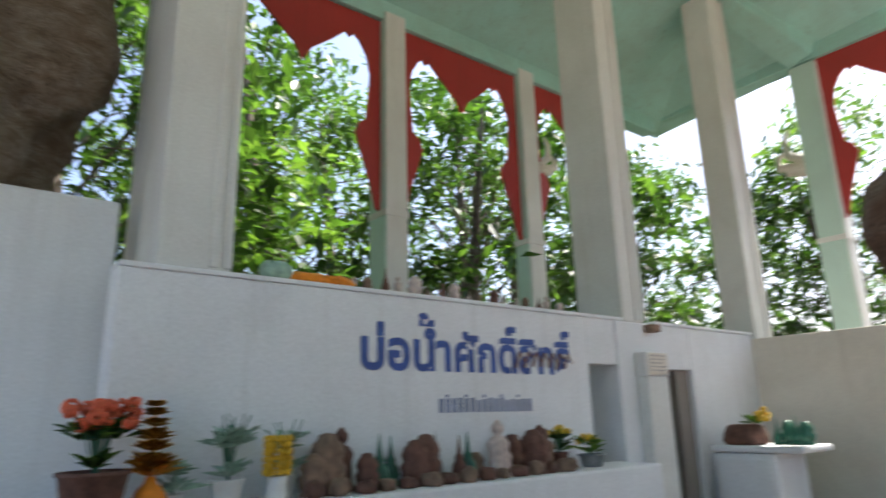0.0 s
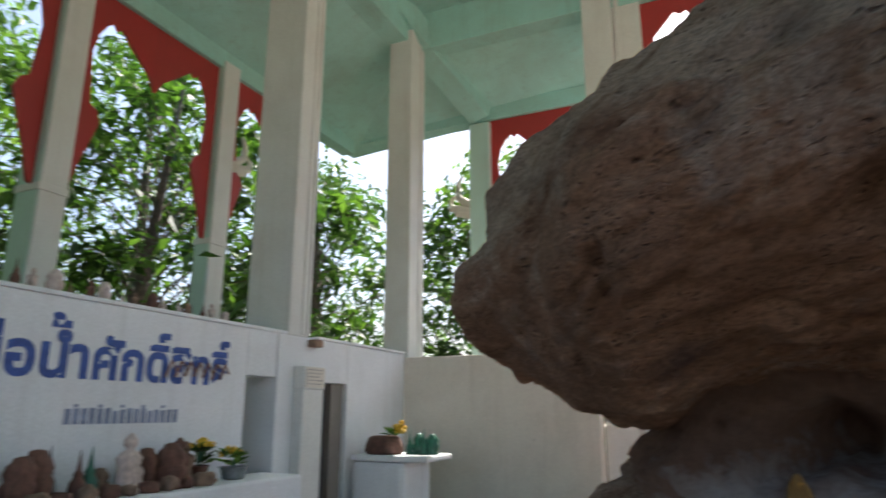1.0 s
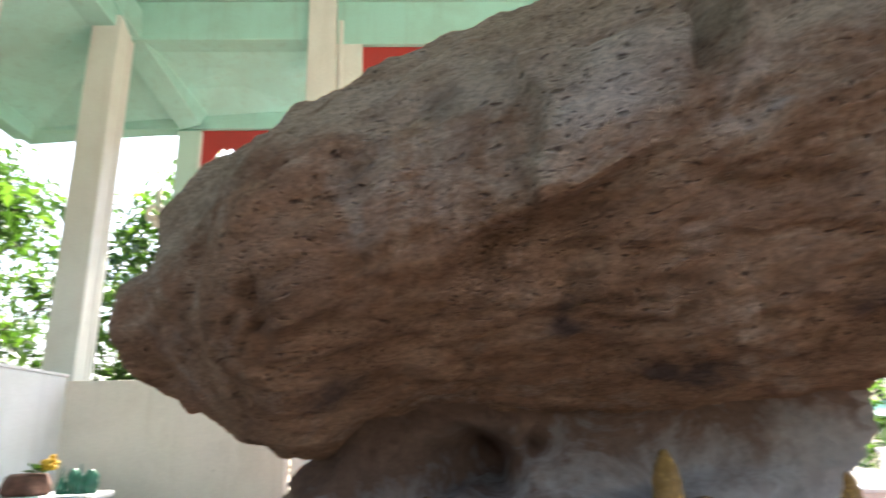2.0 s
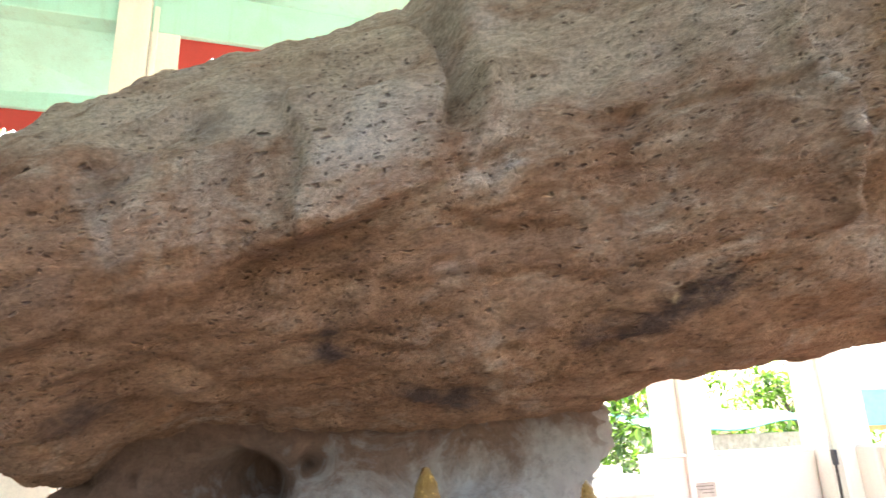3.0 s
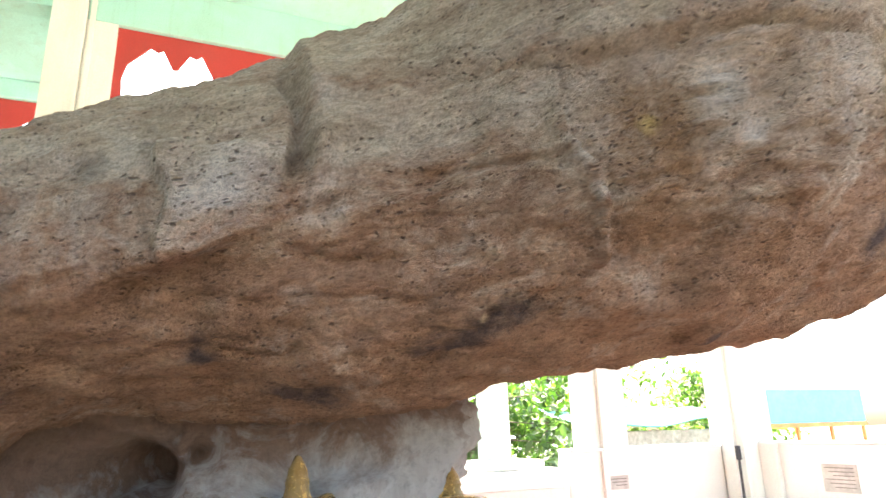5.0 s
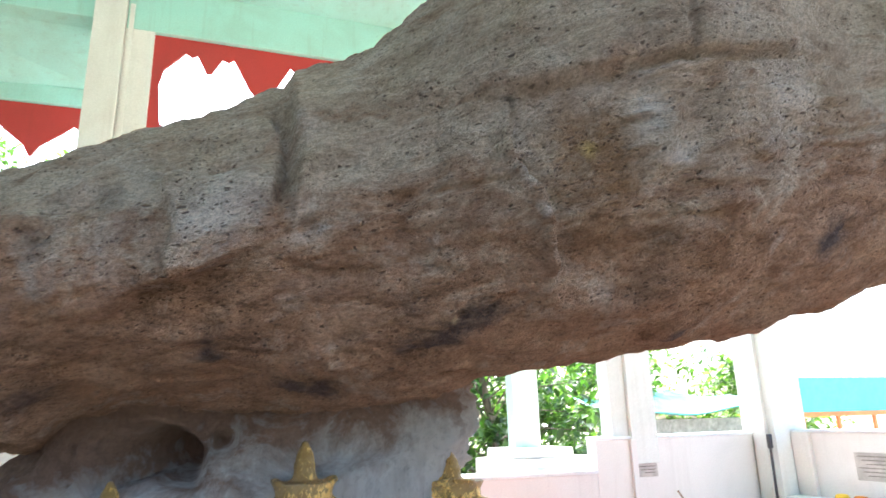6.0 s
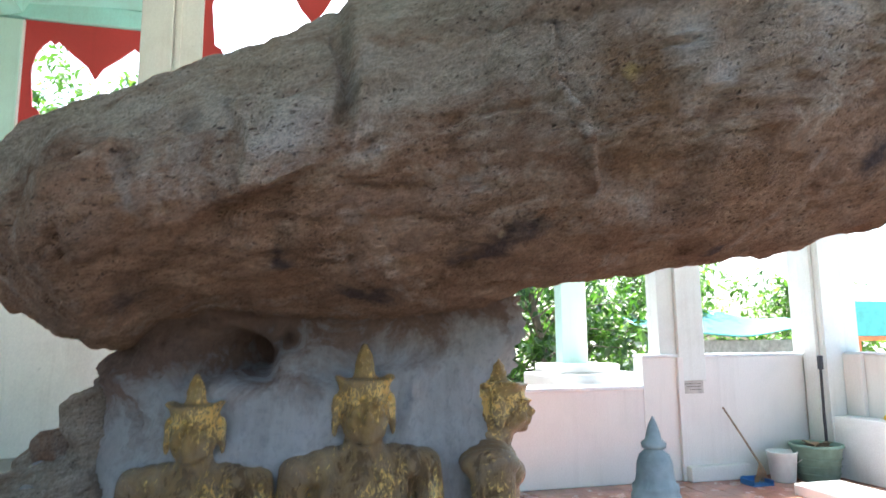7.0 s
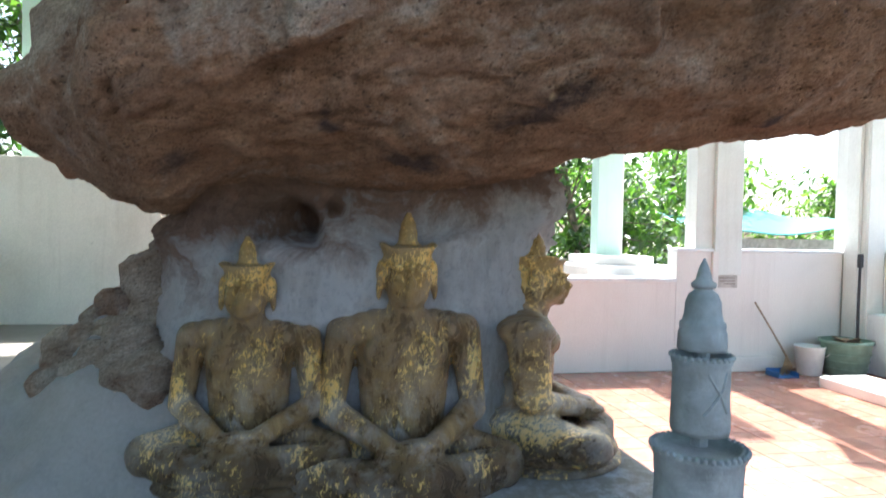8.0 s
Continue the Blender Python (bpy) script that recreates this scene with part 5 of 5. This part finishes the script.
def pot_stand():
    """White plastered stand with a carved red pot and green glazed models."""
    st = thing("plant_stand", "white plastered block carrying pots in the wall corner", "stand", at=(6.42, 3.12, PLAT))
    part("block", boxes((-0.26, 0.34, -0.10, 0.5, 0, 0.739), bev=0.06), M_WHITE, st)
    part("top_slab", boxes((-0.27, 0.35, -0.34, 0.51, 0.74, 0.80), bev=0.02), M_WHITE, st)
    z = PLAT + 0.80
    t = thing("planter", "carved red-brown oval planter with yellow flowers", "planter", at=(6.36, 3.36, z))
    part("bowl", lathe([(0.17, 0), (0.20, 0.03), (0.19, 0.09), (0.16, 0.16), (0.13, 0.18), (0.11, 0.17)], 26, 0.05), M_BROWNSTONE, t, smooth=True)
    r = random.Random(31)
    bm = bmesh.new()
    for k in range(16):
        blossom(bm, (0.10 * (r.random() - 0.5), -0.14 - 0.10 * r.random(), 0.22 + 0.09 * r.random()), 0.036, r)
    part("blossoms", bm, M_YELLOW, t)
    bm = bmesh.new()
    leaf_blades(bm, (0, -0.12, 0.17), 26, 0.16, 0.025, r)
    part("leaves", bm, M_LEAF2, t)
    for k, (x, h) in enumerate(((3.10, 0.24), (3.02, 0.21), (2.94, 0.26), (2.87, 0.2))):
        figurine("green glazed spired model on the stand", 6.42 + 0.05 * (k % 2), x, z, h, M_GREENGLAZE, "spire" if k % 2 == 0 else "keg", k)


pot_stand()


# ---------------------------------------------------------------- corner by the low wall
def bucket(at):
    t = thing("bucket", "white plastic bucket standing by the wall", "bucket", at=at)
    part("body", lathe([(0.15, 0), (0.155, 0.01), (0.195, 0.38), (0.205, 0.385), (0.205, 0.40), (0.185, 0.40), (0.15, 0.03)], 28), M_WHITEPLASTIC, t, smooth=True)
    bm = bmesh.new()
    tube(bm, [(0.2 * math.cos(a), 0.2 * math.sin(a) * 0.3 - 0.19, 0.38 - 0.16 * math.sin(a)) for a in np.linspace(0, math.pi, 9)], 0.006, 0.006, 6)
    part("handle", bm, M_WHITEPLASTIC, t)


bucket((7.35, -7.22, FLOOR))


def basket(at):
    t = thing("basket", "round grey-green plastic waste basket", "basket", at=at)
    part("body", lathe([(0.24, 0), (0.255, 0.02), (0.32, 0.45), (0.345, 0.46), (0.345, 0.50), (0.305, 0.50), (0.24, 0.04)], 32), M_GREENPLASTIC, t, smooth=True)
    for z in (0.12, 0.22, 0.32):
        bm = bmesh.new()
        r = 0.262 + (z - 0.02) * 0.15
        tube(bm, [(r * math.cos(a), r * math.sin(a), z) for a in np.linspace(0, 2 * math.pi, 33)], 0.009, 0.009, 6)
        part("rib", bm, M_GREENPLASTIC, t)
    r = random.Random(41)
    bm = bmesh.new()
    leaf_blades(bm, (0, 0, 0.42), 60, 0.24, 0.035, r, 0.1)
    part("litter", bm, M_WOOD, t, "dry leaves and litter")


basket((7.22, -7.68, FLOOR))


def broom():
    t = thing("broom", "broom with a worn wooden handle leaning on the wall", "broom", at=(7.35, -6.85, FLOOR))
    bm = bmesh.new()
    tube(bm, [(0, 0, 0.25), (0.16, 0.14, 0.62), (0.34, 0.27, 0.98)], 0.014, 0.013, 8)
    part("handle", bm, M_WOOD, t)
    r = random.Random(51)
    bm = bmesh.new()
    for k in range(60):
        a = r.random() * 6.28
        tube(bm, [(0.0, 0, 0.28), (-0.03 + 0.06 * math.cos(a) * r.random(), 0.06 * math.sin(a), 0.14), (-0.06 + 0.13 * r.random(), 0.3 * (r.random() - 0.5), 0.01)], 0.006, 0.003, 4)
    part("bristles", bm, M_WOOD, t, "spread straw bristles")
    d = thing("dustpan", "blue plastic dustpan lying by the broom", "dustpan", at=(7.28, -6.72, FLOOR))
    part("tray", boxes((-0.14, 0.12, -0.16, 0.16, 0, 0.012), (0.10, 0.12, -0.16, 0.16, 0.012, 0.09), (-0.14, 0.10, -0.16, -0.145, 0.012, 0.07), (-0.14, 0.10, 0.145, 0.16, 0.012, 0.07), bev=0.003), M_BLUEPLASTIC, d)
    part("grip", boxes((0.12, 0.26, -0.02, 0.02, 0.04, 0.065), bev=0.006), M_BLUEPLASTIC, d)
    p = thing("pole", "dark pole leaning in the wall corner", "pole", at=(7.30, -7.95, FLOOR))
    bm = bmesh.new()
    tube(bm, [(0, 0, 0), (0.03, -0.02, 0.9), (0.06, -0.06, 1.66)], 0.022, 0.018, 8)
    part("rod", bm, M_DARKROD, p)
    part("grip", boxes((0.03, 0.09, -0.09, -0.03, 1.5, 1.7), bev=0.012), M_DARKROD, p)


broom()


def notice(name, label, x0, x1, y0, y1, z0, z1, along):
    t = thing(name, label, "notice")
    part("sheet", boxes((x0, x1, y0, y1, z0, z1), bev=0.003), M_PAPER, t)
    bm = bmesh.new()
    for k in range(6):
        z = z1 - 0.04 - k * (z1 - z0 - 0.06) / 6
        if along == "y":
            box(bm, x0 - 0.003, x0 - 0.001, y0 + 0.04, y1 - 0.04 - 0.06 * (k % 3), z - 0.012, z)
        else:
            box(bm, x0 + 0.04, x1 - 0.04 - 0.06 * (k % 3), y1 + 0.001, y1 + 0.003, z - 0.012, z)
    part("writing", bm, M_INK, t, "faded rows of writing")


notice("plaque", "faded brown notice plaque on the low wall", EX - 0.012, EX - 0.001, -6.32, -5.94, 0.82, 1.13, "y")
notice("poster", "faded paper notice on the south parapet", 5.9, 6.4, SY + 0.002, SY + 0.01, 0.75, 1.1, "x")
for k, m in enumerate((M_YELLOW, M_ORANGE, M_BLUEPLASTIC)):
    ob = stone_mesh("small_box", (0.10, 0.07, 0.05), 170 + k, m, 0.08, 12, 16)
    ob.matrix_basis = pose(6.55 - 0.28 * k, SY + 0.17, 0.489, 0, 0, 20 * k)
    tagged(ob, "small bright packet on the ledge", "packet", "packets on the ledge")
sl = thing("stone_slab", "pale rectangular slab lying on the tiles", "slab", at=(5.9, -7.0, FLOOR))
part("slab", boxes((-0.9, 0.75, -0.45, 0.25, 0, 0.14), bev=0.02), M_PINKISH, sl)


def outside_steps():
    t = thing("steps", "worn white cement steps outside the low wall", "steps")
    part("step", boxes((EX + 0.6, OX + 0.5, -5.9, -4.3, -0.74, 1.08), bev=0.03), M_PINKISH, t)
    part("step", boxes((EX + 0.85, OX + 0.5, -5.5, -4.5, 1.082, 1.22), bev=0.03), M_PINKISH, t)


outside_steps()


def hut():
    t = thing("shed", "low concrete block shed under a teal tarpaulin", "shed")
    part("wall", boxes((13.0, 13.3, -13.5, -9.2, -0.75, 1.55), bev=0.02), M_BLOCK, t)
    bm = bmesh.new()
    nu, nv = 24, 40
    u, v = np.repeat(np.linspace(0, 1, nu), nv), np.tile(np.linspace(0, 1, nv), nu)
    p = np.stack([12.7 + 1.8 * u, -13.8 + 4.9 * v, 1.62 + 0.5 * u + 0.10 * np.sin(9 * v + 3 * u) + 0.12 * np.abs(np.sin(4 * v))], -1)
    ob = grid_mesh("tarpaulin", p, nu, nv, M_TARP, t, wrap=False)
    so = ob.modifiers.new("thick", "SOLIDIFY")
    so.thickness = 0.02
    b = thing("notice_board", "turquoise painted board on an orange frame", "board")
    part("panel", boxes((11.0, 11.06, -16.0, -12.6, 1.62, 2.38), bev=0.01), M_TEALBOARD, b)
    part("rail", boxes((10.97, 11.09, -16.0, -12.55, 1.52, 1.615), bev=0.008), M_ORANGEFRAME, b)
    for y in (-12.65, -13.7, -14.8, -15.9):
        part("leg", boxes((11.0, 11.07, y - 0.04, y + 0.04, -0.75, 1.52), bev=0.006), M_ORANGEFRAME, b)


hut()


def finial(at, rz, s):
    """Carved cream curls of a roof beyond, hung here on the side of a post."""
    t = thing("roof_curls", "cream carved curls of a neighbouring roof, set on an outer post", "bracket", "carved brackets", at=at, rz=rz)
    for k, (h, w) in enumerate(((0.9, 0.5), (0.5, 0.7), (0.25, 0.55))):
        bm = bmesh.new()
        tube(bm, [(0, 0.0, h * s * 0.2), (0, w * s * 0.4, h * s * 0.35), (0, w * s, h * s * 0.6), (0, w * s * 1.05, h * s), (0, w * s * 0.8, h * s * 1.25)], 0.16 * s, 0.02, 8)
        part("horn", bm, M_BEIGE, t, smooth=True)


finial((9.22, 3.40, 4.55), 0, 0.62)
finial((6.25, 5.66, 4.6), -90, 0.5)


# ---------------------------------------------------------------- trees
def leaf_cloud(name, centres, radii, per, length, material, parent, seed):
    g = np.random.default_rng(seed)
    n = len(centres) * per
    c = np.repeat(np.array(centres), per, axis=0)
    r = np.repeat(np.array(radii), per)
    o = c + g.normal(0, 0.5, (n, 3)) * r[:, None] * np.array([1, 1, 0.75])
    d = g.normal(0, 1, (n, 3))
    d[:, 2] = d[:, 2] * 0.5 - 0.25
    d /= np.linalg.norm(d, axis=1, keepdims=True)
    s = np.cross(d, g.normal(0, 1, (n, 3)) * 0.35 + np.array([0, 0, 1]))
    s /= np.maximum(np.linalg.norm(s, axis=1, keepdims=True), 1e-6)
    L = (length * g.uniform(0.55, 1.2, n))[:, None]
    droop = np.array([0, 0, -1]) * L * 0.18
    v = np.stack([o, o + d * L * 0.45 + s * L * 0.23, o + d * L + droop, o + d * L * 0.45 - s * L * 0.23], 1).reshape(-1, 3)
    k = np.arange(n)[:, None] * 4
    f = np.concatenate([k + np.array([0, 1, 2]), k + np.array([0, 2, 3])], 1).reshape(-1, 3)
    me = bpy.data.meshes.new(name)
    me.from_pydata(v.tolist(), [], f.tolist())
    me.materials.append(material)
    ob = new(name, me)
    ob.parent = parent
    return ob


def tree(label, at, h, spread, seed, material=M_LEAF, clumps=54, per=72, length=0.27, start=0.18):
    g = random.Random(seed)
    t = thing("tree", label, "tree", "trees round the pavilion", at=at)
    bm = bmesh.new()
    lean = Vector((g.uniform(-0.12, 0.12), g.uniform(-0.12, 0.12), 0))
    def stem(q):
        return Vector((lean.x * h * q + 0.12 * math.sin(5 * q + seed), lean.y * h * q + 0.12 * math.cos(4 * q + seed), h * 0.86 * q))
    tube(bm, [stem(q) for q in np.linspace(0, 1, 9)], 0.05 + 0.016 * h, 0.03, 9)
    centres, radii = [], []
    for k in range(clumps):
        q = start + (1 - start) * (k + g.random()) / clumps
        a = 2.4 * k + g.uniform(-0.5, 0.5)
        reach = spread * (0.35 + 0.75 * math.sin(math.pi * min(1, 0.22 + 0.75 * q))) * g.uniform(0.35, 1.05)
        base = stem(max(0.1, q - 0.12))
        tip = stem(q) + Vector((math.cos(a) * reach, math.sin(a) * reach, g.uniform(-0.1, 0.5)))
        mid = base.lerp(tip, 0.55) + Vector((0, 0, 0.18 * reach))
        tube(bm, [base, mid, tip], 0.018 + 0.02 * (1 - q), 0.006, 5)
        centres.append(tip)
        radii.append(g.uniform(0.4, 0.85) * (0.6 + 0.12 * spread))
    part("trunk", bm, M_BARK, t)
    leaf_cloud("crown", [tuple(c) for c in centres], radii, per, length, material, t, seed)
    return t


G = -0.76
for k, (x, y, h, sp, bright) in enumerate(((-1.4, 7.9, 8.5, 2.3, 0), (1.6, 8.6, 9.5, 2.4, 0), (2.7, 7.7, 5.0, 1.5, 1), (5.0, 9.6, 9.0, 2.4, 0), (7.6, 8.8, 7.4, 2.0, 0), (9.6, 10.6, 9.5, 2.6, 0), (10.8, 7.4, 6.0, 1.8, 0), (13.2, 9.0, 8.0, 2.4, 0),
                                           (13.4, 4.6, 6.3, 2.0, 0), (16.0, 6.6, 8.5, 2.6, 1), (15.5, 1.6, 7.5, 2.3, 1), (3.0, 12.5, 11.0, 3.0, 1), (8.6, 14.5, 11.0, 3.2, 1), (-3.6, 11.0, 9.0, 2.8, 0), (0.2, 10.8, 10.0, 2.8, 0), (6.4, 11.8, 10.0, 2.8, 0), (11.8, 12.0, 9.0, 2.8, 0), (18.5, 3.4, 8.5, 2.6, 0))):
    tree("broad-leaved green tree behind the wall" if not bright else "light green broad-leaved tree behind the wall", (x, y, G), h * 1.22, sp * 1.1, 200 + k, M_LEAF2 if bright else M_LEAF)
for k, (x, y, h, sp, bright) in enumerate(((12.6, -6.0, 5.6, 1.9, 0), (14.0, -3.4, 6.0, 2.2, 0), (16.5, -10.5, 5.6, 2.3, 1), (15.0, -8.0, 4.4, 1.8, 1), (19.0, -7.0, 7.0, 2.6, 0), (20.0, -14.0, 6.5, 2.8, 1), (16.0, -16.5, 4.6, 2.0, 1), (19.5, -1.5, 7.5, 2.8, 0))):
    tree("spreading green tree beyond the low wall", (x, y, G), h, sp, 260 + k, M_LEAF2 if bright else M_LEAF, start=0.08)


# ---------------------------------------------------------------- floor tiles
TILE = 0.30
me_tile = bpy.data.meshes.new("tile")
bm = boxes((0.003, TILE - 0.003, 0.003, TILE - 0.003, -0.012, 0.0), bev=0.002)
bm.to_mesh(me_tile)
bm.free()
me_tile.materials.append(M_TILE)
tx0, ty0, nx, ny = 3.25, -8.13, 15, 19
for i in range(nx):
    for j in range(ny):
        if (i, j) in ((0, 0),):
            continue
        ob = new("tile", me_tile)
        ob.parent = floor
        ob.location = (tx0 + i * TILE, ty0 + j * TILE, FLOOR)
verts, faces = [], []
for i in range(-19, nx + 1):
    for j in range(-1, 32):
        if 0 <= i < nx and 0 <= j < ny:
            continue
        x, y = tx0 + i * TILE, ty0 + j * TILE
        if not (WX < x and x + TILE < EX and SY < y and y + TILE < 3.7):
            continue
        b = len(verts)
        e = 0.003
        verts += [(x + e, y + e, FLOOR - 0.011), (x + TILE - e, y + e, FLOOR - 0.011), (x + TILE - e, y + TILE - e, FLOOR - 0.011), (x + e, y + TILE - e, FLOOR - 0.011),
                  (x + e, y + e, FLOOR), (x + TILE - e, y + e, FLOOR), (x + TILE - e, y + TILE - e, FLOOR), (x + e, y + TILE - e, FLOOR)]
        faces += [(b + 4, b + 5, b + 6, b + 7), (b, b + 1, b + 5, b + 4), (b + 1, b + 2, b + 6, b + 5), (b + 2, b + 3, b + 7, b + 6), (b + 3, b, b + 4, b + 7)]
me = bpy.data.meshes.new("far_tiles")
me.from_pydata(verts, [], faces)
me.materials.append(M_TILE)
ft = new("far_tiles", me)
ft.parent = floor
tagged(ft, "red-brown glazed tiles", kind="stuff")
